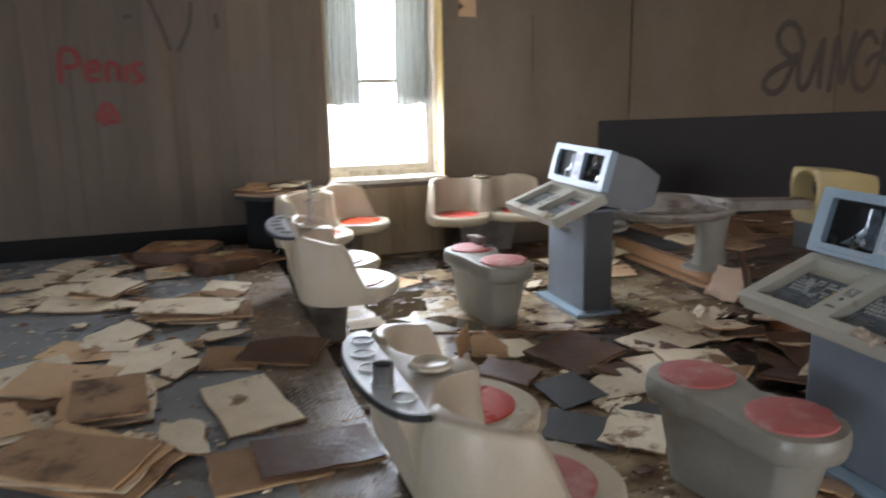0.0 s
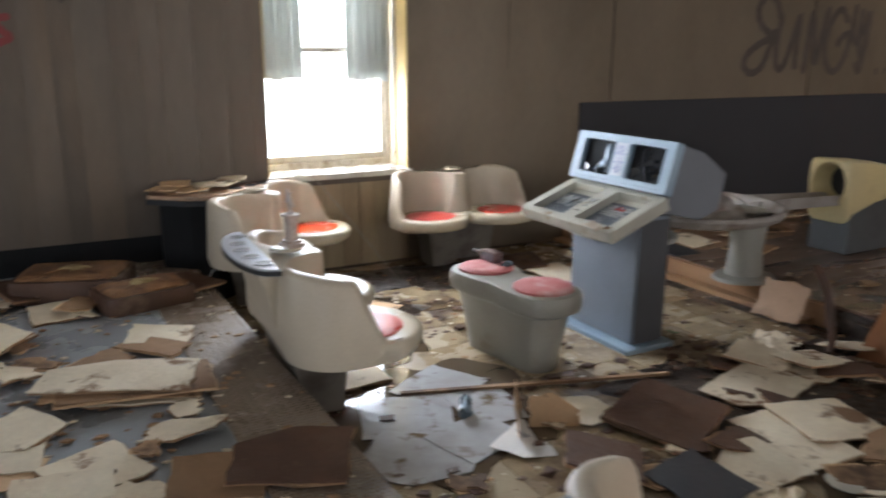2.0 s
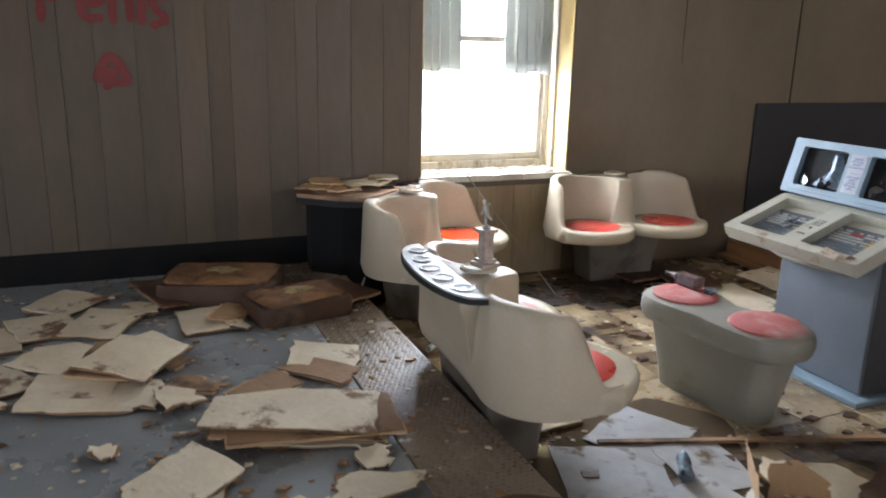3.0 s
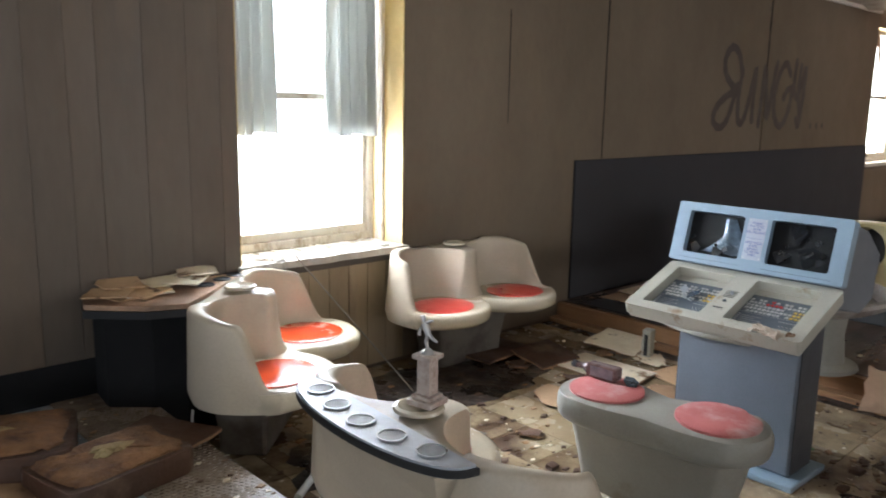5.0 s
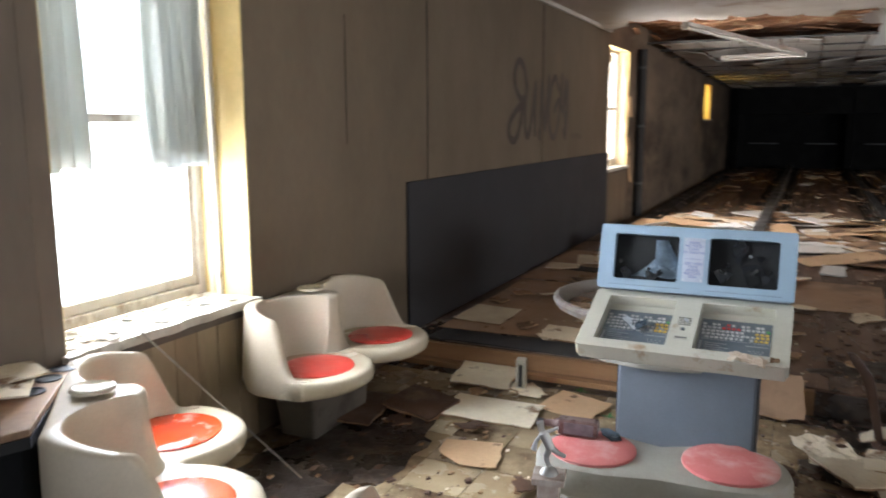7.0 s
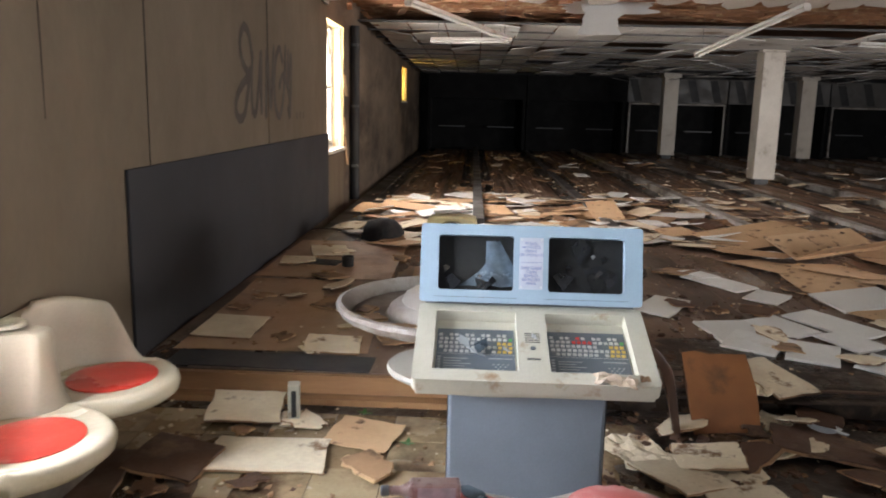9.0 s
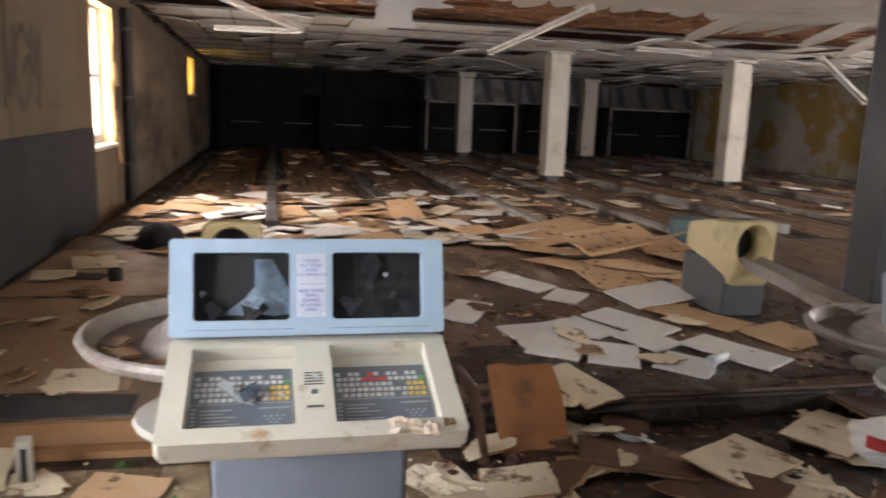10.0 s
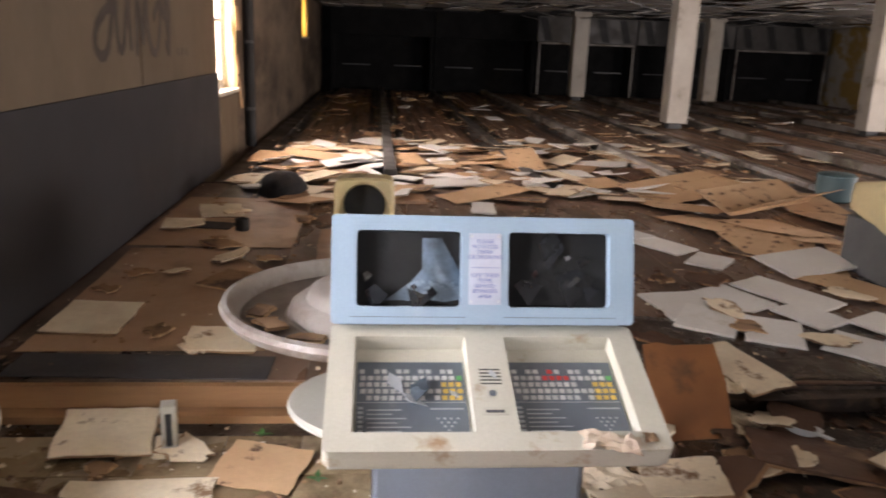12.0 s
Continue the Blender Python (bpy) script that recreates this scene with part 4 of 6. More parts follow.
def console(m, label):
    c = thing("scoring_console", m, label, "console", group="scoring consoles")
    HW = 0.40
    # pedestal
    part("base_plate", one_box(-0.20, 0.15, -0.335, 0.335, 0, 0.03), M_CBLUE, c, "pale blue base plate", bevel=0.006)
    part("pedestal", one_box(-0.125, 0.10, -0.285, 0.285, 0.03, 0.76), M_PED, c, bevel=0.012)
    # charcoal plates put the shade of the unlit pedestal sides into colour
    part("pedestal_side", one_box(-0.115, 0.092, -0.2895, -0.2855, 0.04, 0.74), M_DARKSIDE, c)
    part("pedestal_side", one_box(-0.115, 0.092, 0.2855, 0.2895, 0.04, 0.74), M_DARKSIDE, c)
    part("rear_shelf", loft([[(0.11 + 0.28 * q * math.cos(i * math.tau / 60), 0.14 + 0.395 * q * math.sin(i * math.tau / 60), z) for i in range(60)] for q, z in ((0.93, 0.572), (0.985, 0.576), (1.0, 0.588), (0.985, 0.602), (0.02, 0.604))]), M_STOOL, c, "pale oval shelf round the pedestal", smooth=40)
    # desk and screen faces
    desk = plane_pose((-0.435, 0.735), (-0.04, 0.885))
    DL = math.hypot(0.395, 0.15)
    head = plane_pose((-0.045, 0.892), (0.030, 1.165))
    HL = math.hypot(0.075, 0.273)
    k = part("desk", one_box(-HW + 0.01, HW - 0.01, 0.01, DL, -0.075, -0.046), M_CREAM, c, "cream control desk", m=desk, bevel=0.006)
    rim = [rounded(-HW, HW, 0, DL - 0.001, 0.018)] + [rounded(s * 0.1935 - 0.1415, s * 0.1935 + 0.1415, 0.055, DL - 0.045, 0.004, 2) for s in (-1, 1)]
    part("desk_rim", holed_plate(rim, -0.050, 0.0), M_CREAM, k)
    for s in (-1, 1):
        c0 = s * 0.1935
        kp = part("key_panel", one_box(c0 - 0.135, c0 + 0.135, 0.060, DL - 0.10, -0.0455, -0.040), M_KEYS, k, "dark membrane key panel")
        part("panel_line", one_box(c0 - 0.134, c0 + 0.134, 0.182, 0.184, -0.040, -0.0395), M_PALEINK, kp)
        for i in range(7):
            w = 0.06 + 0.055 * ((i * 7) % 5) / 5
            part("print_line", one_box(c0 - 0.108, c0 - 0.108 + w, 0.076 + 0.0135 * i, 0.0795 + 0.0135 * i, -0.040, -0.0395), M_PALEINK, kp)
            part("print_mark", one_box(c0 - 0.130, c0 - 0.118, 0.074 + 0.0145 * i, 0.082 + 0.0145 * i, -0.040, -0.0395), M_PALEINK, kp)
        for r in range(4):
            for q in range(r + 1):
                part("pin_mark", lathe([(0.0035, 0), (0.0035, 0.0006)], 6, at=(c0 + 0.085 + (q - r / 2) * 0.016, 0.095 + 0.012 * r, -0.040)), M_PALEINK, kp)
        part("print_line", one_box(c0 + 0.045, c0 + 0.125, 0.160, 0.164, -0.040, -0.0395), M_PALEINK, kp)
        for r in range(5):
            for q in range(14):
                if (r == 4 and q % 3 == 1) or (r == 2 and q in (9, 10)) or (r == 0 and q in (0, 9)):
                    continue
                mt = M_KYEL if q > 10 and r < 3 else M_KGRN if (q == 13 and r == 3) else M_KRED if (s > 0 and r == 3 and 3 < q < 8) or (s > 0 and r == 4 and q == 5) else M_KWHITE
                u = c0 - 0.122 + 0.0185 * q + 0.003 * (r % 2)
                v = 0.197 + 0.0225 * r
                part("key", one_box(u - 0.0064, u + 0.0064, v - 0.0066, v + 0.0066, -0.040, -0.0375), mt, kp)
    for i in range(5):
        part("speaker_slot", one_box(-0.026, 0.026, 0.205 + 0.012 * i, 0.209 + 0.012 * i, 0.0, 0.0008), M_BLACK, k)
    part("button", lathe([(0.009, 0), (0.009, 0.003), (0.004, 0.004)], 14, at=(0.0, 0.175, 0)), M_KEYS, k)
    part("badge", one_box(-0.030, 0.030, 0.105, 0.128, 0, 0.0012), M_CREAM, k, "small maker's badge")
    part("badge_mark", one_box(-0.022, 0.022, 0.112, 0.120, 0.0012, 0.002), M_DARKSIDE, k)
    rl = random.Random(31)
    part("torn_label", loft([[(0.19 + 0.012 * i + rl.uniform(-0.006, 0.006), 0.058 - 0.011 * j - 0.0025 * i + rl.uniform(-0.005, 0.005), 0.0015 + (0 if i in (0, 11) else rl.uniform(0, 0.016))) for i in range(12)] for j in range(6)], closed=False, caps=False), M_STICKER, k, "crumpled peeling sticker", smooth=20)
    part("torn_label", loft([[(0.335 + 0.008 * i + rl.uniform(-0.002, 0.002), 0.045 - 0.009 * j, 0.0015 + rl.uniform(0, 0.006)) for i in range(5)] for j in range(4)], closed=False, caps=False), M_TILEB, k, "scrap of torn paper", smooth=20)
    # head
    hd = part("head", loft([[(x, y, z) for x, z in ((-0.035, 0.88), (0.035, 1.160), (0.22, 1.105), (0.40, 0.98), (0.36, 0.78), (0.22, 0.735), (-0.06, 0.80))] for y in (-HW + 0.02, HW - 0.02)]), M_HOUSE, c, "grey housing", bevel=0.008)
    rim = [rounded(-HW, HW, 0, HL, 0.012)] + [rounded(s * 0.1985 - 0.1365, s * 0.1985 + 0.1365, 0.045, HL - 0.040, 0.012, 4) for s in (-1, 1)]
    f = part("screen_frame", holed_plate(rim, -0.02, 0.035), M_CBLUE, c, "pale blue screen surround", m=head)
    for s in (-1, 1):
        c0 = s * 0.1985
        part("screen", one_box(c0 - 0.136, c0 + 0.136, 0.0455, HL - 0.041, -0.018, 0.004), M_PITCH, f, "smashed dark screen")
        r = random.Random(20 + s)
        for i in range(9):
            u, v = c0 + r.uniform(-0.11, 0.11), 0.058 + abs(r.gauss(0, 0.03 if s < 0 else 0.055))
            sz = r.uniform(0.010, 0.035) if i % 4 else r.uniform(0.05, 0.08)
            tri = [(r.uniform(0.5, 1) * sz * math.cos(a), r.uniform(0.5, 1) * sz * math.sin(a)) for a in (0.3, 1.6, 2.7, 4.4)]
            part("shard", prism(tri, 0, 0.0015), M_SHARD, f, "glass shard", m=pose(u, min(v, HL - 0.085), 0.008 + r.uniform(0, 0.012), r.uniform(-30, 20), r.uniform(-14, 14)))
        if s < 0:
            rows = []
            for j in range(7):
                v = 0.225 - 0.165 * j / 6
                left, right = 0.035 - 0.10 * max(0.0, j / 6 - 0.55) / 0.45, 0.085 + 0.05 * min(1.0, j / 3)
                rows.append([(c0 + left + (right - left) * i / 5, v + 0.004 * math.sin(3 * i + j), 0.006 + 0.010 * math.sin(math.pi * i / 5) + 0.002 * math.sin(5 * i + 2 * j)) for i in range(6)])
            part("screen_remnant", loft(rows, closed=False, caps=False), M_REMNANT, f, "curved silvery remnant of the tube", smooth=60)
    pl = part("notice_plate", one_box(-0.043, 0.043, 0.052, HL - 0.044, 0.0355, 0.037), M_PLATE, f, "screwed-on notice plate")
    text_part("PLEASE\nNO FOOD\nDRINK\nOR SMOKING", 0.0145, pose(0, 0.197, 0.0373), M_INK, pl)
    part("rule", one_box(-0.036, 0.036, 0.1485, 0.1497, 0.037, 0.0376), M_INK, pl)
    text_part("KEEP THESE\nITEMS\nBEHIND\nBOWLERS\nAREA", 0.0145, pose(0, 0.101, 0.0373), M_INK, pl)
    for u in (-0.036, 0.036):
        for v in (0.06, HL - 0.052):
            part("screw", lathe([(0.004, 0), (0.003, 0.002)], 8, at=(u, v, 0.037)), M_CHROME, pl)
    for s in (-1, 1):
        part("ledge_line", one_box(s * 0.2 - 0.15, s * 0.2 + 0.15, 0.018, 0.0195, 0.035, 0.0356), M_HBASE, f)
    return c


con2 = console(pose(2.72, 4.95, PIT), "pale blue and cream scoring console with smashed twin screens")
con1 = console(pose(2.655, 2.255, PIT), "pale blue and cream scoring console with smashed twin screens")
tagged(con1, "grey-blue scoring console with cracked screens, shattered glass on its desk")


# ---- ball returns ----
def ball_return(m, label, dy=0.0, drop=0.0):
    b = thing("ball_return", m, label, "ball return", group="ball returns")
    # hood: lower grey body, upper yellowed cowl with a round mouth
    def sec(x, hw, z0, z1):
        return [(x, -hw, z0), (x, -hw, z1 - 0.04), (x, -hw + 0.04, z1), (x, hw - 0.04, z1), (x, hw, z1 - 0.04), (x, hw, z0)]
    part("hood_base", loft([[(x, y, z) for x, y, z in ((5.14, -0.17, zz), (5.14, 0.17, zz), (5.74, 0.17, zz), (5.74, -0.17, zz))] for zz in (0.0, 0.40)]), M_HBASE, b, "dark grey base", bevel=0.015)
    k, mx, mz, mr = 48, 5.065, 0.535, 0.115
    rings = []
    def rim(x, hw, z0, z1):
        pts = []
        for i in range(k):
            a = math.tau * i / k
            ca, sa = math.cos(a), math.sin(a)
            s = 1.0 / max(abs(ca) ** 8 + abs(sa) ** 8, 1e-6) ** 0.125
            pts.append((x, hw * s * ca, (z0 + z1) / 2 + (z1 - z0) / 2 * s * sa))
        return pts
    rings.append([(5.30, 0.122 * math.cos(math.tau * i / k), mz + 0.13 * math.sin(math.tau * i / k)) for i in range(k)])
    rings.append([(5.10, 0.134 * math.cos(math.tau * i / k), mz + 0.15 * math.sin(math.tau * i / k)) for i in range(k)])
    rings.append([(5.068, 0.142 * math.cos(math.tau * i / k), mz + 0.165 * math.sin(math.tau * i / k)) for i in range(k)])
    rings.append([(p[0] + 0.12 * max(0, 0.55 - p[2]), p[1], p[2]) for p in rim(5.062, 0.155, 0.27, 0.715)])
    rings.append([(p[0] + 0.12 * max(0, 0.55 - p[2]), p[1], p[2]) for p in rim(5.08, 0.172, 0.24, 0.728)])
    rings.append(rim(5.40, 0.176, 0.35, 0.70))
    rings.append(rim(5.70, 0.175, 0.43, 0.64))
    rings.append(rim(5.745, 0.15, 0.42, 0.58))
    bm = loft(rings)
    part("hood_cowl", bm, M_HOOD, b, "yellowed cream cowl with a round mouth", smooth=40)
    part("mouth", lathe([(0.125, 0), (0.02, 0.002)], 24), M_BLACK, b, "dark mouth", m=pose(5.285, 0, mz, 0, -90, 0))
    if drop:
        part("paint_smear", prism([(0.13 * math.cos(q) * (1 + 0.2 * math.sin(3 * q)), 0.10 * math.sin(q) * (1 + 0.15 * math.cos(5 * q))) for q in [i * math.tau / 30 for i in range(30)]], 0, 0.003), M_TEAL, b, "faded teal paint on the cowl", m=pose(5.25, 0.01, 0.717, 0, 5, 15))
    # track from the mouth to the round rack
    rings = []
    for i in range(9):
        u = i / 8
        x, y, z, w = 5.12 - 1.05 * u, -0.02 - 0.06 * u + 0.62 * dy * u * u, 0.43 + (0.06 - drop) * u, 0.085 + 0.05 * u * u
        rings.append([(x, y - w, z - 0.05), (x, y - w, z + 0.03), (x, y - w * 0.6, z + 0.02), (x, y, z - 0.012), (x, y + w * 0.6, z + 0.02), (x, y + w, z + 0.03), (x, y + w, z - 0.05)])
    part("track", loft(rings), M_RACK, b, "dusty moulded ball track", smooth=40)
    cx, cy = 3.59, -0.07 + dy
    st = 48
    prof = ((0.36, 0.448), (0.51, 0.450), (0.562, 0.474), (0.583, 0.507), (0.577, 0.525), (0.556, 0.531), (0.535, 0.518), (0.515, 0.462), (0.36, 0.456), (0.335, 0.462), (0.325, 0.495), (0.30, 0.515), (0.265, 0.522), (0.25, 0.555), (0.215, 0.575), (0.02, 0.582))
    part("rack_bowl", loft([[(cx + r * 0.98 * math.cos(i * math.tau / st), cy + r * math.sin(i * math.tau / st), z - drop) for i in range(st)] for r, z in prof]), M_RACK, b, "round ball rack with raised rim and centre dome", smooth=45)
    part("rack_well", loft([[(cx + r * 0.98 * math.cos(i * math.tau / st), cy + r * math.sin(i * math.tau / st), z - drop) for i in range(st)] for r, z in ((0.508, 0.4665), (0.345, 0.4615))], caps=False), M_RACKD, b, "dirty ball channel", smooth=45)
    part("pedestal", loft([[(3.96 + r * 1.2 * math.cos(i * math.tau / 20), -0.22 + r * math.sin(i * math.tau / 20), z * (1 - drop / 0.48)) for i in range(20)] for r, z in ((0.19, 0.0), (0.18, 0.02), (0.115, 0.035), (0.10, 0.2), (0.12, 0.40), (0.16, 0.48))]), M_STOOL, b, "grey-cream flared pedestal", smooth=45)
    return b


ball_return(pose(0, 5.30, APPR), "ball return with yellowed cowl and round dusty rack")
ball_return(pose(0.24, 1.66, APPR), "ball return with yellowed cowl and dusty rack beside a post", 0.03, 0.17)

# ---- graffiti ----
def spray(name, strokes, m, width, material, label):
    """Sprayed strokes on a wall: round-ended ribbons through each stroke's points."""
    art = thing(name, m, label, "graffiti")
    for st in strokes:
        bm = bmesh.new()
        pts = []
        k = len(st)
        for i in range(k - 1):
            p0, p1, p2, p3 = (Vector(st[max(0, min(k - 1, i + d))]) for d in (-1, 0, 1, 2))
            for q in range(5):
                t = q / 5
                pts.append(0.5 * (2 * p1 + (p2 - p0) * t + (2 * p0 - 5 * p1 + 4 * p2 - p3) * t * t + (3 * p1 - p0 - 3 * p2 + p3) * t ** 3))
        pts.append(Vector(st[-1]))
        rings = []
        for i, p in enumerate(pts):
            d = (pts[min(i + 1, len(pts) - 1)] - pts[max(i - 1, 0)]).normalized()
            if i == 0:
                p = p - d * width * 0.3
            n = Vector((-d.y, d.x)) * width * (0.28 if i in (0, len(pts) - 1) else 0.5 + 0.06 * math.sin(2.1 * i))
            a, e = p + n, p - n
            z = 0.0008 + 0.0003 * i / len(pts)
            rings.append([(a.x, a.y, 0), (a.x, a.y, z), (e.x, e.y, z), (e.x, e.y, 0)])
        loft(rings, bm=bm)
        part("stroke", bm, material, art)
    return art


S_ = [(0.50, 0.50), (0.42, 0.66), (0.28, 0.71), (0.17, 0.60), (0.20, 0.46), (0.34, 0.36), (0.46, 0.33), (0.26, 0.27), (0.07, 0.16), (0.02, 0.04), (0.14, -0.03), (0.28, 0.04), (0.38, 0.24), (0.44, 0.40)]
U_ = [(0.52, 0.52), (0.47, 0.24), (0.50, 0.03), (0.60, 0.04), (0.70, 0.28), (0.79, 0.54), (0.77, 0.22), (0.78, 0.0)]
N_ = [(0.92, -0.02), (0.95, 0.28), (0.98, 0.56), (1.04, 0.30), (1.09, 0.06), (1.17, 0.38), (1.24, 0.64)]
G_ = [(1.56, 0.50), (1.44, 0.62), (1.30, 0.50), (1.22, 0.26), (1.28, 0.05), (1.42, -0.02), (1.56, 0.12), (1.62, 0.36), (1.50, 0.34), (1.42, 0.24)]
H_ = [(1.68, 0.66), (1.66, 0.40), (1.74, 0.28), (1.84, 0.40), (1.92, 0.60), (1.90, 0.26), (1.84, -0.02), (1.76, 0.08)]
DOTS = [[(2.16 + 0.16 * i, -0.02), (2.18 + 0.16 * i, -0.02)] for i in range(3)]
spray("graffiti", [S_, U_, N_, G_, H_, [(1.80, 0.62), (1.78, 0.34), (1.86, 0.05)]] + DOTS, pose(6.05, N - 0.0012, 1.48, 90), 0.074, M_SPRAY, "black spray-painted scrawl on the tan wall")
P_ = [(0.0, 0.0), (0.02, 0.24), (0.12, 0.24), (0.14, 0.14), (0.03, 0.11)]
E_ = [(0.19, 0.08), (0.29, 0.10), (0.27, 0.16), (0.20, 0.12), (0.21, 0.02), (0.30, 0.02)]
N2 = [(0.35, 0.0), (0.36, 0.14), (0.43, 0.12), (0.44, 0.0)]
I_ = [(0.495, 0.0), (0.50, 0.13)]
S2 = [(0.62, 0.14), (0.55, 0.12), (0.58, 0.06), (0.62, 0.02), (0.54, -0.02)]
A_ = [(0.24, -0.30), (0.32, -0.18), (0.40, -0.32), (0.24, -0.30), (0.34, -0.26), (0.28, -0.36)]
spray("graffiti", [P_, E_, N2, I_, S2, A_], pose(-0.88, N - 0.006, 1.68, 90), 0.044, M_RED, "small red spray-painted word and arrow on the wall")
spray("graffiti", [[(0, 0.42), (0.08, 0.2), (0.14, 0.0)], [(0.2, 0.0), (0.3, 0.2), (0.33, 0.4)], [(0.52, 0.30), (0.53, 0.18)], [(-0.2, 0.27), (-0.14, 0.28)]], pose(-0.16, N - 0.006, 1.92, 90), 0.035, M_SPRAY, "faint dark paint marks high on the wall")

# ---- small things on the furniture ----
tro = thing("trophy", pose(0.765, 4.98, 0.749, 0, 0, 12) @ Matrix.Scale(0.8, 4), "small bowling trophy, marble column with a chrome figure", "trophy")
part("foot", one_box(-0.055, 0.055, -0.055, 0.055, 0, 0.022), M_MARBLE, tro, bevel=0.004)
part("foot", one_box(-0.042, 0.042, -0.042, 0.042, 0.0225, 0.038), M_MARBLE, tro, bevel=0.004)
part("column", one_box(-0.028, 0.028, -0.028, 0.028, 0.0385, 0.172), M_MARBLE, tro, bevel=0.003)
part("capital", one_box(-0.042, 0.042, -0.042, 0.042, 0.1725, 0.19), M_MARBLE, tro, bevel=0.003)
bm = bmesh.new()


def limb(bm, a, b, r0, r1):
    a, b = Vector(a), Vector(b)
    q = (b - a).to_track_quat("Z", "X").to_matrix().to_4x4()
    L = (b - a).length
    rings = [[(Matrix.Translation(a) @ q) @ Vector((r * math.cos(i * math.tau / 8), r * math.sin(i * math.tau / 8), z)) for i in range(8)] for r, z in ((r0, 0), (r1, L))]
    loft(rings, bm=bm)


lathe([(0.024, 0.19), (0.02, 0.20), (0.008, 0.21)], 12, bm=bm)
for a, b, r0, r1 in (((0, 0, 0.20), (0, 0.014, 0.235), 0.006, 0.008), ((0, 0.014, 0.235), (0, -0.002, 0.264), 0.008, 0.010), ((0, -0.002, 0.264), (0, -0.032, 0.248), 0.009, 0.007), ((0, -0.032, 0.248), (0, -0.066, 0.240), 0.007, 0.005),
                     ((0, -0.004, 0.258), (0, 0.028, 0.300), 0.012, 0.014), ((0, 0.034, 0.304), (0, 0.042, 0.328), 0.008, 0.010), ((0, 0.026, 0.298), (0, 0.056, 0.276), 0.006, 0.005), ((0, 0.056, 0.276), (0, 0.066, 0.252), 0.005, 0.008), ((0, 0.024, 0.299), (0, -0.034, 0.316), 0.006, 0.004)):
    limb(bm, (a[0], a[1] * 0.62, a[2]), (b[0], b[1] * 0.62, b[2]), r0, r1)
part("figure", bm, M_CHROME, tro, "plain chrome bowler figure", smooth=60)

bot = thing("bottle", pose(2.022, 5.30, 0.489, 0, 90, -88), "dusty dark square bottle lying on the stool pad", "bottle")
part("body", one_box(-0.03, 0.03, -0.03, 0.03, -0.09, 0.06), M_BOTTLE, bot, bevel=0.01)
part("neck", loft([[(r * math.cos(i * math.tau / 14), r * math.sin(i * math.tau / 14), z) for i in range(14)] for r, z in ((0.028, 0.055), (0.014, 0.085), (0.013, 0.12))]), M_BOTTLE, bot, smooth=40)
part("cap", lathe([(0.016, 0.118), (0.016, 0.14), (0.012, 0.143)], 14), M_DARKSIDE, bot, smooth=40)
part("label", one_box(-0.0308, -0.0302, -0.022, 0.022, -0.075, 0.035), M_LABEL, bot)
bot.matrix_world = pose(2.025, 5.27, 0.489, -90, 0, 5)
solid("foil_scrap", prism([(-0.05, -0.02), (0.0, -0.035), (0.05, -0.02), (0.06, 0.015), (0.01, 0.03), (-0.045, 0.02)], 0, 0.003), M_FOIL, "crumpled silver scrap on the stool pad", "scrap", m=pose(2.06, 5.14, 0.462, 2, -3, 40))
for i, (x, y, a, w) in enumerate(((0.62, 6.90, 20, 0.24), (0.70, 6.88, -8, 0.22), (0.66, 6.84, 35, 0.20), (0.80, 6.96, 5, 0.18), (0.52, 6.86, -30, 0.2), (0.88, 6.88, 50, 0.2), (0.60, 6.95, 80, 0.22), (0.98, 6.96, -15, 0.2))):
    solid("paper_sheet", prism([(-w / 2, -0.09), (w * 0.45, -0.10), (w / 2, 0.07), (0.02, 0.10), (-w * 0.42, 0.08)], 0, 0.006), M_TILE if i % 2 else M_CARD, "curled dirty paper lying on the corner table", "paper", m=pose(x, y, 0.727 + 0.007 * i, 1, -1.5, a), group="papers on the table")
for k, (ox, oy) in enumerate(((2.72, 4.95), (2.655, 2.255))):
    for i, (x, y, a, s) in enumerate(((-0.205, 0.235, 15, 0.040), (-0.228, 0.18, -35, 0.050), (-0.258, 0.19, 60, 0.034), (-0.24, 0.09, 40, 0.015), (-0.22, -0.005, 15, 0.018))):
        z = 0.735 + 0.15 * (x + 0.435) / 0.395 - (0.030 if abs(y) > 0.055 else -0.006)
        solid("glass_shard", prism([(-s, -s * 0.3), (s * 0.3, -s * 0.5), (s, 0.1 * s), (0.1 * s, s * 0.5)], 0, 0.002), M_TRAY if i != 1 else M_FOIL, "broken pale shard lying on a console desk", "shard", m=pose(ox + x, oy + y, z, 3, -20.8, a), group="shards on the consoles")

rod = solid("stick", lathe([(0.004, 0), (0.0035, 1.0)], 8), M_STOOL, "thin pale stick leaning from the settee to the floor", "stick", m=look((2.05, 6.55, 0.012), (1.55, 6.95, 0.78)) @ pose(0, 0, 0, 180, 0, 0))


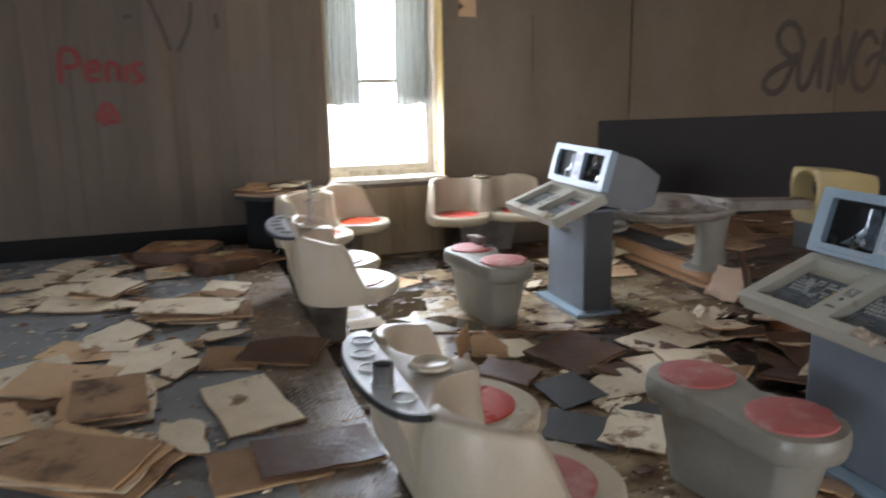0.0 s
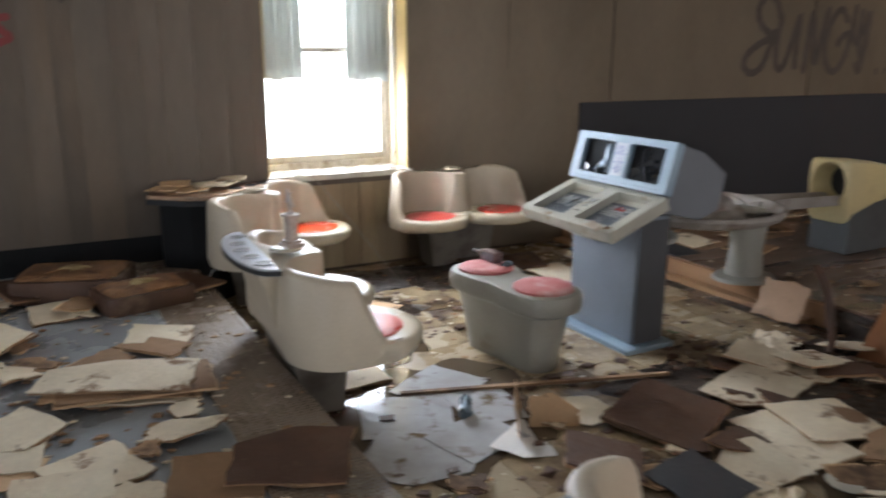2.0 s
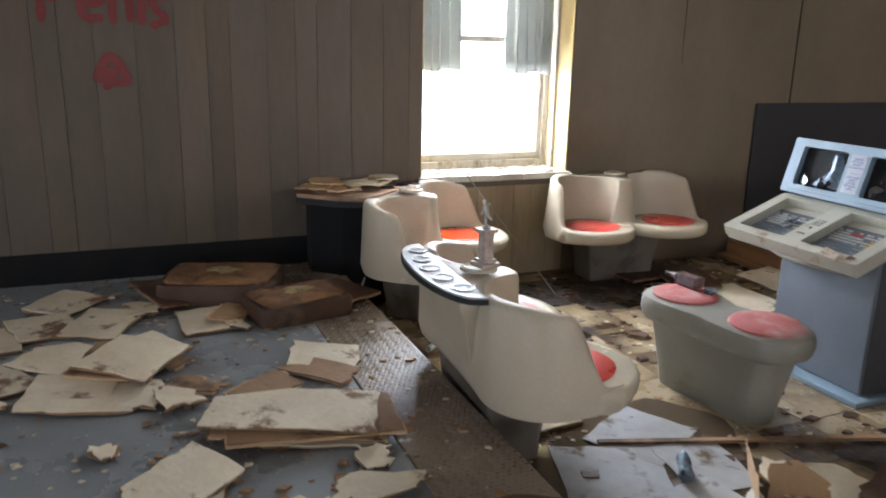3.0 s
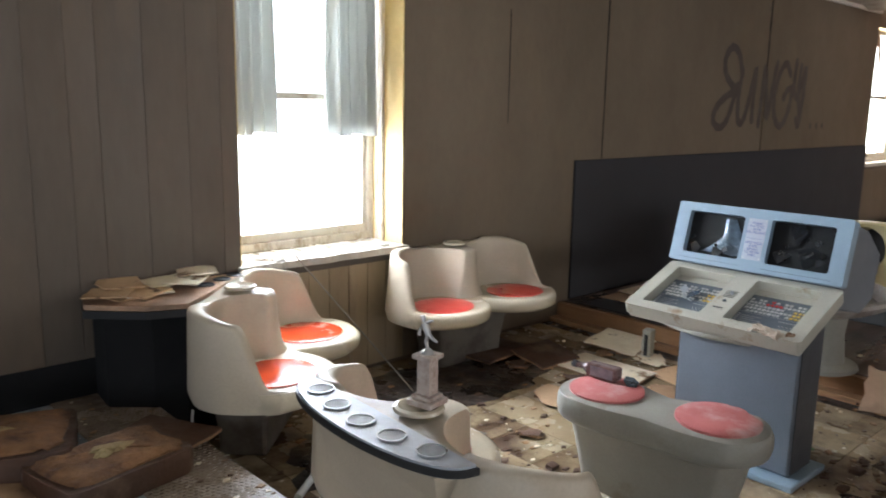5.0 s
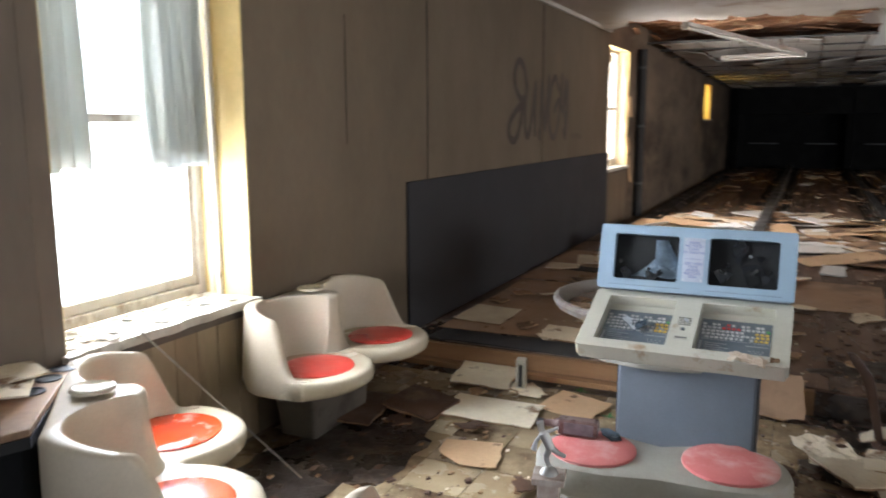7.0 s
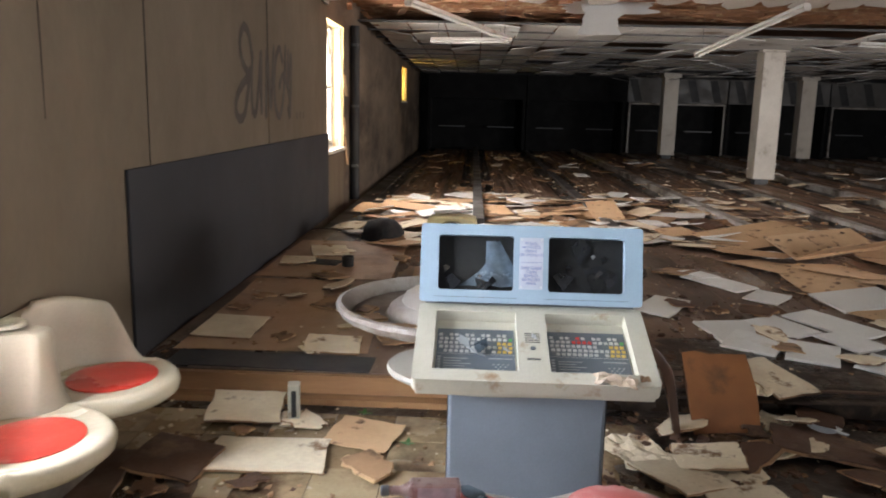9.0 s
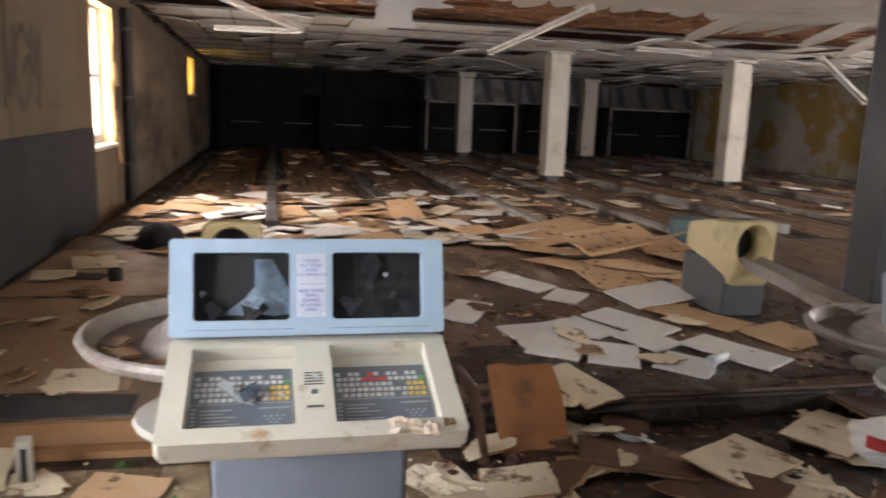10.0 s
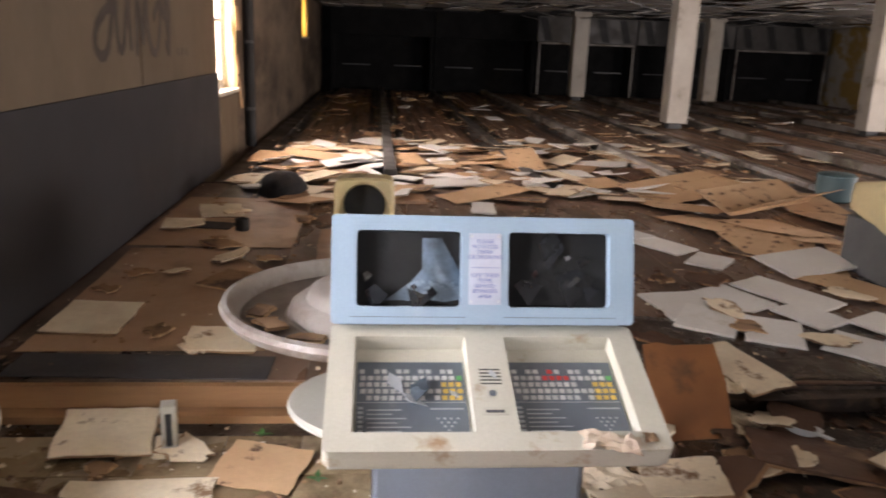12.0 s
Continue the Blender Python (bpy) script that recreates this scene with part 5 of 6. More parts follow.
# ---- litter ----
def ragged(w, h, t, seed, rough=0.02, bite=0.3):
    """A broken board: a rectangle with gnawed edges and sometimes a lost corner."""
    r = random.Random(seed)
    pts = []
    corners = [(-w / 2, -h / 2), (w / 2, -h / 2), (w / 2, h / 2), (-w / 2, h / 2)]
    lost = r.randrange(4) if r.random() < bite else -1
    for i in range(4):
        a, b = Vector(corners[i]), Vector(corners[(i + 1) % 4])
        t0 = r.uniform(0.25, 0.45) if lost == i else 0.0
        t1 = 1 - r.uniform(0.2, 0.4) if lost == (i + 1) % 4 else 1.0
        n = 5
        for q in range(n):
            f = t0 + (t1 - t0) * q / n
            p = a.lerp(b, f)
            pts.append((p.x + r.uniform(-rough, rough) * 0.5, p.y + r.uniform(-rough, rough) * 0.5))
    bend = r.uniform(-0.10, 0.10) * min(1.0, 0.3 / max(w, h)) ** 1.5
    bm = prism(pts, t * 0.5, t)
    if t > 0.008:
        # the crumbling core shows as a wider ragged brown rim
        under = len(bm.faces)
        prism([(x * 1.008 + r.uniform(-0.5, 0.5) * rough, y * 1.008 + r.uniform(-0.5, 0.5) * rough) for x, y in pts], 0, t * 0.62, bm=bm)
        bm.faces.ensure_lookup_table()
        for fc in bm.faces[under:]:
            fc.material_index = 1
    for v in bm.verts:
        v.co.z += bend * (v.co.x ** 2) + 0.3 * bend * v.co.y ** 2
    zmin = min(v.co.z for v in bm.verts)
    bmesh.ops.translate(bm, vec=(0, 0, -zmin), verts=bm.verts)
    return bm


def lay(x, y, z, a, w, h, rx=0.0, ry=0.0):
    lift = 0.5 * (h * abs(math.sin(radians(rx))) + w * abs(math.sin(radians(ry))))
    return pose(x, y, z + lift, rx, ry, a)


KINDS = {
    "tile": ("ceiling_tile", (M_TILE, M_TILEB), 0.014, "stained cream ceiling tile fallen on the floor", "ceiling tile"),
    "white": ("ceiling_tile", (M_TILEW, M_TILEW), 0.014, "clean white ceiling tile fallen on the floor", "ceiling tile"),
    "back": ("ceiling_tile", (M_TILEB, M_CARD), 0.014, "fallen ceiling tile lying brown side up", "ceiling tile"),
    "brown": ("soaked_board", (M_BROWN, M_TILEB), 0.02, "sodden dark brown board on the floor", "board"),
    "card": ("cardboard_sheet", M_CARD, 0.006, "flattened cardboard sheet on the floor", "cardboard"),
    "orange": ("orange_board", (M_RUST, M_BROWN), 0.012, "rust-orange broken board in the litter", "board"),
    "wet": ("wet_sheet", M_SKYSHEET, 0.003, "pale wet sheet in the puddle, reflected sky put into its colour", "sheet"),
    "dark": ("dark_sheet", M_DARKSIDE, 0.008, "dark glossy torn sheet on the floor", "sheet"),
}
LIT = [0]


def litter(kind, base, rows):
    name, mt, th, label, cat = KINDS[kind]
    for i, (x, y, a, w, h, rx, ry) in enumerate(rows):
        LIT[0] += 1
        solid(name, ragged(w, h, th, LIT[0], 0.008 if kind == "white" else 0.016, 0.0 if kind == "white" else 0.25), mt, label, cat, m=lay(x, y, base + 0.0005 * (LIT[0] % 9), a, w, h, rx, ry), group="litter of fallen boards")


litter("tile", CONC + 0.002, [(-0.01, 4.86, -16, 0.62, 0.30, 1, 1), (0.22, 5.45, -21, 0.30, 0.24, 3, 4), (-0.43, 4.61, -54, 0.26, 0.28, 6, 2), (-0.48, 4.47, -12, 0.30, 0.26, 1, 1), (-0.19, 4.22, -70, 0.30, 0.28, 1, 1),
                              (-0.69, 5.37, -14, 0.31, 0.30, 1, 2), (-0.51, 5.78, -57, 0.29, 0.29, 2, 2), (-0.86, 5.81, -36, 0.28, 0.30, 1, 3), (-0.69, 6.21, -25, 0.28, 0.34, 3, 1), (-0.20, 6.11, -86, 0.33, 0.28, 2, 1)])
litter("tile", CONC + 0.002, [(-0.95, 6.24, 19, 0.28, 0.30, 2, 2), (-0.87, 6.59, -37, 0.27, 0.32, 1, 3), (0.19, 3.35, -79, 0.56, 0.31, 2, 1), (-0.30, 4.05, -8, 0.31, 0.30, 4, 2), (-0.72, 3.33, 26, 0.30, 0.30, 5, 2), (-0.36, 3.55, 1, 0.30, 0.42, 2, 1),
                              (-0.80, 5.41, -12, 0.32, 0.30, 3, 2), (-0.33, 3.74, 40, 0.30, 0.22, 5, 3), (-0.60, 3.10, 60, 0.3, 0.3, 2, 2), (-1.1, 5.6, 30, 0.3, 0.3, 2, 2), (-1.2, 6.1, 10, 0.32, 0.3, 1, 2)])
litter("back", CONC + 0.002, [(0.17, 5.32, -44, 0.30, 0.16, 2, 3), (-0.67, 3.80, -25, 0.42, 0.36, 5, 4), (-0.62, 3.72, -40, 0.40, 0.30, 8, 3), (-0.41, 2.94, -33, 0.55, 0.34, 3, 2), (0.21, 2.75, 4, 0.42, 0.32, 1, 1), (0.16, 3.98, -15, 0.30, 0.28, 3, 2)])
litter("card", CONC + 0.002, [(-0.58, 4.37, -27, 0.45, 0.26, 2, 2), (-0.5, 2.95, -30, 0.55, 0.30, 4, 3), (-0.45, 3.0, -10, 0.40, 0.28, 7, 2)])
# piles of several layers on the concourse
for n, (x, y, a, w, h) in enumerate(((-0.66, 3.82, -28, 0.44, 0.34), (-0.45, 2.96, -30, 0.55, 0.32), (-0.01, 4.86, -14, 0.60, 0.28), (-0.90, 3.35, 18, 0.40, 0.32), (-0.42, 3.56, 4, 0.32, 0.40), (-0.60, 5.60, -30, 0.34, 0.32))):
    for q in range(3):
        litter(("back", "tile", "card")[(n + q) % 3], CONC + 0.016 + 0.017 * q, [(x + 0.02 * ((q * 7 + n) % 5 - 2), y + 0.016 * ((q * 3 + n) % 5 - 2), a + 7 * ((q + 2 * n) % 3 - 1), w, h, 2 + q, 1 + (n + q) % 3)])
litter("brown", CONC + 0.008, [(0.42, 3.98, -24, 0.40, 0.36, 2, 2), (0.40, 2.78, 3, 0.46, 0.30, 1, 1), (-0.25, 6.55, 20, 0.5, 0.4, 4, 3), (0.48, 6.3, 30, 0.4, 0.35, 1, 1)])
litter("tile", PIT + 0.004, [(3.70, 6.31, -82, 0.37, 0.36, 3, 3), (3.19, 6.06, -86, 0.52, 0.33, 1, 1), (2.77, 3.96, -77, 0.35, 0.50, 2, 2), (2.48, 3.53, -98, 0.46, 0.30, 3, 1), (2.15, 3.45, -92, 0.30, 0.30, 2, 3), (1.93, 2.92, -42, 0.30, 0.36, 2, 2),
                             (1.09, 4.97, 9, 0.26, 0.14, 10, 2), (3.34, 2.97, -58, 0.56, 0.34, 4, 5), (3.58, 2.30, -56, 0.60, 0.33, 3, 4), (2.73, 3.55, -11, 0.42, 0.34, 3, 4), (3.10, 4.22, 30, 0.36, 0.30, 6, 4), (3.30, 4.05, 80, 0.30, 0.30, 3, 8)])
litter("card", PIT + 0.004, [(3.45, 5.66, -104, 0.33, 0.30, 3, 2), (2.62, 5.95, 15, 0.3, 0.3, 2, 1), (1.62, 6.0, 40, 0.3, 0.25, 2, 2)])
litter("brown", PIT + 0.004, [(3.08, 6.45, -102, 0.34, 0.30, 5, 4), (2.13, 3.92, -67, 0.42, 0.44, 5, 4), (2.90, 6.75, 10, 0.50, 0.30, 2, 2), (1.62, 3.75, 50, 0.35, 0.3, 8, 6)])
# pale sheets laid where the wet floor mirrors the window
litter("wet", PIT + 0.0055, [(1.00, 4.15, -44, 0.46, 0.40, 0.5, 0.5), (1.12, 4.52, -20, 0.42, 0.40, 0.4, 0.6), (1.30, 4.20, 15, 0.36, 0.30, 1, 0.5), (1.42, 4.75, 30, 0.40, 0.34, 0.4, 0.3), (1.50, 4.45, -10, 0.30, 0.36, 0.6, 0.4)])
litter("dark", PIT + 0.005, [(1.85, 3.46, -84, 0.32, 0.28, 5, 4), (1.68, 3.01, -32, 0.34, 0.29, 4, 5), (2.10, 3.05, 15, 0.30, 0.26, 3, 3)])
litter("back", APPR + 0.472, [(3.37, 5.60, 30, 0.13, 0.08, 3, 3), (3.52, 5.66, -10, 0.13, 0.07, 4, 2), (3.24, 5.46, 60, 0.12, 0.07, 2, 4)])
litter("white", APPR + 0.002, [(4.75, 3.34, -122, 0.33, 0.40, 1, 1), (4.57, 3.05, -114, 0.30, 0.40, 1, 1), (5.02, 3.36, -173, 0.46, 0.42, 1, 0), (5.13, 3.02, -154, 0.42, 0.28, 2, 1), (5.22, 2.63, -151, 0.62, 0.31, 2, 1), (4.81, 2.71, -152, 0.34, 0.27, 1, 3),
                               (4.53, 2.26, -151, 0.60, 0.31, 1, 1), (4.33, 2.70, -132, 0.31, 0.31, 2, 2), (5.90, 2.12, -165, 0.42, 0.62, 4, 5), (6.51, 3.03, -147, 0.60, 0.28, 1, 1), (6.00, 2.80, -130, 0.27, 0.33, 2, 1), (5.62, 3.72, -121, 0.28, 0.52, 1, 1)])
litter("card", APPR + 0.002, [(8.2, 0.85, -92, 0.64, 0.70, 6, 2), (5.37, 2.04, -150, 0.71, 0.35, 1, 1), (4.82, 1.69, -163, 0.45, 0.44, 3, 2), (8.75, 1.9, -160, 0.9, 1.2, 6, 3), (7.3, 2.3, 30, 0.7, 0.5, 2, 1), (7.1, 1.75, 15, 0.8, 0.6, 2, 2), (6.25, 1.45, -20, 0.7, 0.5, 1, 1), (7.9, 2.3, 50, 0.9, 0.6, 4, 2), (7.5, 0.9, 10, 0.8, 0.5, 2, 2)])
litter("tile", APPR + 0.002, [(4.40, 5.98, -86, 0.33, 0.28, 3, 2), (4.72, 6.70, -91, 0.38, 0.45, 1, 1), (7.40, 6.55, -76, 0.35, 0.45, 2, 1), (9.03, 6.60, -100, 0.30, 0.52, 2, 2), (6.9, 6.75, 10, 0.4, 0.3, 2, 2), (4.05, 3.50, -161, 0.46, 0.26, 2, 5)])
litter("back", APPR + 0.002, [(5.39, 6.08, -116, 0.36, 0.33, 1, 1), (4.65, 5.60, 20, 0.40, 0.30, 1, 2), (6.3, 6.35, 40, 0.3, 0.2, 2, 2)])



def crumpled(x, y, z, w, h, a, seed, label="crumpled stained white paper in the litter"):
    """A crushed sheet with sharp folds."""
    r = random.Random(seed)
    k = 9
    hs = [[max(0.0, r.gauss(0.014, 0.011)) for _ in range(k)] for _ in range(k)]
    rows = [[(w * (i / (k - 1) - 0.5) + r.uniform(-0.012, 0.012), h * (j / (k - 1) - 0.5) + r.uniform(-0.012, 0.012), hs[j][i]) for i in range(k)] for j in range(k)]
    ob = solid("crumpled_paper", loft(rows, closed=False, caps=False), M_TILE, label, "paper", m=pose(x, y, z + 0.002, 0, 0, a), group="crumpled papers")
    sm = ob.modifiers.new("thickness", "SOLIDIFY")
    sm.thickness = 0.0015
    return ob


for i, (x, y, z, w, h, a) in enumerate(((3.38, 4.36, PIT, 0.34, 0.26, 20), (3.14, 4.14, PIT, 0.40, 0.28, -15), (3.72, 3.52, PIT, 0.40, 0.22, 40), (4.02, 3.60, APPR, 0.42, 0.26, -30), (2.02, 3.30, PIT, 0.24, 0.2, 10), (1.62, 3.80, PIT, 0.26, 0.2, 60), (3.15, 2.75, PIT, 0.3, 0.24, 0), (9.2, 3.9, APPR, 0.4, 0.3, 10))):
    crumpled(x, y, z, w, h, a, 40 + i)

# panels leaning in the wreckage of the step
solid("orange_board", ragged(0.36, 0.46, 0.018, 501, 0.02, 0.0), (M_RUST, M_BROWN), "rust-orange board leaning on the broken step", "board", m=pose(3.80, 3.85, 0.15, 50, 0, -86))
solid("pink_board", ragged(0.30, 0.25, 0.012, 502, 0.02, 0.2), (M_HARD, M_TILEB), "pinkish board leaning against the step", "board", m=pose(3.78, 4.62, 0.13, 55, 0, -80))
solid("wooden_beam", one_box(-0.7, 0.7, -0.014, 0.014, 0, 0.014), M_TILEB, "long thin dark wood strip on the pit floor", "wood strip", m=pose(1.86, 4.52, 0.012, 0, 0, -18))
leg_path = ((4.28, 0.47, 0.035), (4.25, 0.43, 0.055), (4.20, 0.36, 0.06), (4.17, 0.26, 0.05), (4.15, 0.16, 0.042), (4.13, 0.07, 0.038), (4.12, 0.0, 0.036))
solid("chair_leg", loft([[(3.56, y - w / 2, z), (3.595, y - w / 2, z), (3.595, y + w / 2, z), (3.56, y + w / 2, z)] for y, z, w in leg_path[::-1]]), M_DARKWOOD, "bent dark wooden chair leg standing in the litter", "chair leg", smooth=40, bevel=0.006)
stub = thing("post_stub", pose(3.62, 6.04, 0.002, 0, 0, 10), "short cream post stub with a dark slot standing on the tiles", "post")
part("foot_plate", one_box(-0.08, 0.10, -0.07, 0.06, 0, 0.012), M_TILE, stub, bevel=0.003)
part("post", one_box(-0.035, 0.035, -0.03, 0.03, 0.0125, 0.20), M_CREAM, stub, bevel=0.006)
part("slot", one_box(-0.0365, -0.0352, -0.012, 0.012, 0.03, 0.17), M_BLACK, stub)
solid("white_pole", lathe([(0.016, 0), (0.016, 0.6)], 12), M_WHITE, "short white pole lying on the wet floor", "pole", m=pose(0.90, 5.92, 0.018, 0, 90, 38), smooth=40)
bm = bmesh.new()
for p0, p1 in (((0.46, 6.21, CONC + 0.014), (0.58, 6.295, CONC + 0.02)), ((0.58, 6.295, CONC + 0.02), (0.665, 6.37, CONC + 0.03)), ((0.665, 6.37, CONC + 0.03), (0.705, 6.45, CONC + 0.05))):
    limb(bm, p0, p1, 0.006, 0.0055)
solid("white_stick", bm, M_WHITE, "thin bent white stick lying on the step", "stick", smooth=40)
solid("steel_cup", lathe([(0.028, 0), (0.031, 0.002), (0.0335, 0.085), (0.035, 0.087), (0.0325, 0.086), (0.029, 0.006), (0.005, 0.005)], 24), M_CHROME, "dull metal cup standing in a tray hole", "cup", m=pose(0.77 - 0.244, 2.31 - 0.135, 0.727), smooth=40)
solid("white_bottle", lathe([(0.03, 0), (0.032, 0.01), (0.032, 0.15), (0.02, 0.17), (0.018, 0.19)], 16), M_WHITE, "white plastic bottle lying on fallen tiles", "bottle", m=pose(4.28, 2.58, APPR + 0.055, 0, 90, -60), smooth=40)
cup = thing("white_cup", pose(3.66, 3.38, 0.03, 12, 6, 20), "white plastic cup lid with a handle in the litter", "cup")
part("bowl", lathe([(0.06, 0), (0.085, 0.03), (0.09, 0.035), (0.08, 0.035), (0.06, 0.02), (0.01, 0.018)], 24), M_WHITE, cup, smooth=40)
part("handle", one_box(-0.15, -0.085, -0.018, 0.018, 0.024, 0.034), M_WHITE, cup, bevel=0.004)
# a steel lid, filed under dishes
solid("metal_dish", lathe([(0.05, 0), (0.06, 0.012), (0.045, 0.02), (0.01, 0.022)], 20), M_CHROME, "dull round metal lid on the wet floor", "dish", m=pose(2.75, 3.25, 0.02, 4, 3, 0), smooth=40)
lid2 = solid("cream_lid", lathe([(0.065, 0), (0.075, 0.008), (0.06, 0.014), (0.01, 0.012)], 20), M_CREAM, "round cream lid on a fallen tile", "lid", m=pose(2.32, 3.18, 0.03, 3, 3, 0), smooth=40)
can = thing("crushed_can", pose(1.34, 4.36, 0.035, 0, 75, 60), "crushed pale can lying in the puddle", "can")
part("body", loft([[(r * (1 + 0.25 * math.sin(3 * i * math.tau / 16 + z * 40)) * math.cos(i * math.tau / 16), r * math.sin(i * math.tau / 16), z) for i in range(16)] for r, z in ((0.02, 0), (0.03, 0.01), (0.026, 0.05), (0.03, 0.10), (0.022, 0.12))]), M_FOIL, can, smooth=40)
box_ = thing("torn_carton", pose(1.52, 4.08, 0.004, 0, 0, 35), "torn open carton, pale inside, on the wet floor", "carton")
part("panel", ragged(0.34, 0.26, 0.004, 601), M_TILEW, box_, m=pose(-0.02, 0, 0.0, 4, 3))
part("panel", ragged(0.30, 0.15, 0.004, 602), M_CARD, box_, m=pose(0.10, 0.12, 0.075, 80, 0, 20))
part("panel", ragged(0.22, 0.14, 0.004, 603), M_CARD, box_, m=pose(0.16, -0.03, 0.07, 75, 0, -60))
bag = thing("paper_bag", pose(3.27, 2.27, 0.03, 0, 0, 25), "crumpled red and white printed bag in the litter", "bag")
r = random.Random(9)
rings = []
for j in range(9):
    v = j / 8
    rr = 0.14 * math.sin(math.pi * (0.12 + 0.8 * v)) ** 0.6
    rings.append([((rr * (1 + r.uniform(-0.14, 0.14))) * math.cos(i * math.tau / 14) * 1.2, (rr * (1 + r.uniform(-0.14, 0.14))) * math.sin(i * math.tau / 14), 0.19 * v) for i in range(14)])
part("body", loft([[(x + r.uniform(-0.02, 0.02), y + r.uniform(-0.02, 0.02), z + r.uniform(-0.01, 0.012)) if 0 < j < 8 else (x, y, z) for x, y, z in g] for j, g in enumerate(rings)]), M_TILEW, bag)
for q, (a0, a1, z0, z1, mt) in enumerate(((2.2, 3.4, 0.06, 0.12, M_KRED), (3.5, 4.3, 0.03, 0.15, M_LABEL), (1.4, 2.1, 0.10, 0.16, M_KRED), (2.4, 3.2, 0.125, 0.155, M_LEAF), (2.9, 3.3, 0.03, 0.055, M_KYEL))):
    part("print", loft([[(0.185 * math.cos(a0 + (a1 - a0) * i / 5), 0.155 * math.sin(a0 + (a1 - a0) * i / 5), z0 + (z1 - z0) * v) for i in range(6)] for v in (0, 0.5, 1)], closed=False, caps=False), mt, bag, "printed panel")
hat = thing("cloth_heap", pose(8.33, 6.14, APPR), "black cloth bag slumped on the lane", "cloth")
part("body", loft([[((0.30 * f * (1 + r.uniform(-0.12, 0.12))) * math.cos(i * math.tau / 18), (0.22 * f * (1 + r.uniform(-0.12, 0.12))) * math.sin(i * math.tau / 18), z) for i in range(18)] for f, z in ((1, 0), (1.05, 0.06), (0.95, 0.13), (0.7, 0.19), (0.3, 0.22))]), M_FABRIC, hat, smooth=60)
mug = thing("black_mug", pose(6.76, 6.27, APPR, 0, 0, 30), "small black cup standing on the approach", "cup")
part("body", lathe([(0.045, 0), (0.055, 0.02), (0.055, 0.10), (0.048, 0.10), (0.046, 0.02), (0.01, 0.018)], 18), M_BLACK, mug, smooth=40)
part("handle", one_box(0.05, 0.085, -0.01, 0.01, 0.03, 0.08), M_BLACK, mug, bevel=0.004)
# a flat black slab, laptop-like in outline, with no picture on it
solid("picture", one_box(-0.16, 0.16, -0.11, 0.11, 0, 0.012), M_BLACK, "thin black laptop-like frame lying flat", "picture", m=pose(6.9, 6.52, APPR + 0.003, 0, 0, 80), bevel=0.003)
solid("blue_bin", lathe([(0.16, 0), (0.19, 0.02), (0.20, 0.28), (0.17, 0.30)], 20), M_TEAL, "dull teal plastic drum beyond the ball return", "drum", m=pose(8.6, 0.30, APPR), smooth=40)
for x, y in ((3.71, 5.69), (3.37, 5.44), (3.0, 4.75)):
    lf = thing("leafy_twig", pose(x, y, 0.012), "small green leaves lying on the tiles", "leaves", group="green leaves")
    for i in range(4):
        part("leaf", prism([(0, -0.004), (0.02, -0.012), (0.045, 0), (0.02, 0.012), (0, 0.004)], 0, 0.001), M_LEAF, lf, m=pose(0, 0, 0.002 * i, r.uniform(-15, 15), r.uniform(-25, 0), 90 * i + r.uniform(-30, 30)))
# sodden stuffed cushions by the wall
for x, y, a, w, d, h, mt, lb in ((-0.08, 6.50, -20, 0.62, 0.46, 0.13, M_BROWN, "torn brown foam cushion on the concourse"), (0.24, 6.12, 12, 0.50, 0.36, 0.10, M_BROWN, "torn brown foam cushion split open")):
    rings = [[(w / 2 * f * (abs(math.cos(q)) ** 0.22) * math.copysign(1, math.cos(q)) * (1 + r.uniform(-0.02, 0.02)), d / 2 * f * (abs(math.sin(q)) ** 0.22) * math.copysign(1, math.sin(q)) * (1 + r.uniform(-0.02, 0.02)), z) for q in [i * math.tau / 22 for i in range(22)]] for f, z in ((0.98, 0), (1.0, h * 0.2), (1.0, h * 0.9), (0.985, h), (0.3, h * 1.01))]
    cu = thing("torn_cushion", pose(x, y, CONC, 0, 0, a), lb, "cushion", group="torn cushions")
    part("cover", loft(rings), mt, cu, smooth=50)
    part("foam", loft([[((w * 0.44 * f) * (1 + r.uniform(-0.07, 0.07)) * math.copysign(abs(math.cos(i * math.tau / 28)) ** 0.25, math.cos(i * math.tau / 28)), (d * 0.42 * f) * (1 + r.uniform(-0.07, 0.07)) * math.copysign(abs(math.sin(i * math.tau / 28)) ** 0.25, math.sin(i * math.tau / 28)), h * 0.97 + z + r.uniform(0, 0.008)) for i in range(28)] for f, z in ((1, 0), (0.99, 0.012), (0.8, 0.022), (0.55, 0.018), (0.3, 0.026), (0.05, 0.022))]), M_FOAM, cu, "bare rotten orange-brown foam", smooth=50)
    part("stuffing", loft([[((0.07 * f) * (1 + r.uniform(-0.5, 0.5)) * math.cos(i * math.tau / 16), 0.05 * f * (1 + r.uniform(-0.5, 0.5)) * math.sin(i * math.tau / 16), h * 0.95 + 0.02 + z) for i in range(16)] for f, z in ((1, 0), (1.05, 0.012), (0.6, 0.026), (0.2, 0.03))]), M_LEAK, cu, "matted yellow stuffing spilling out")

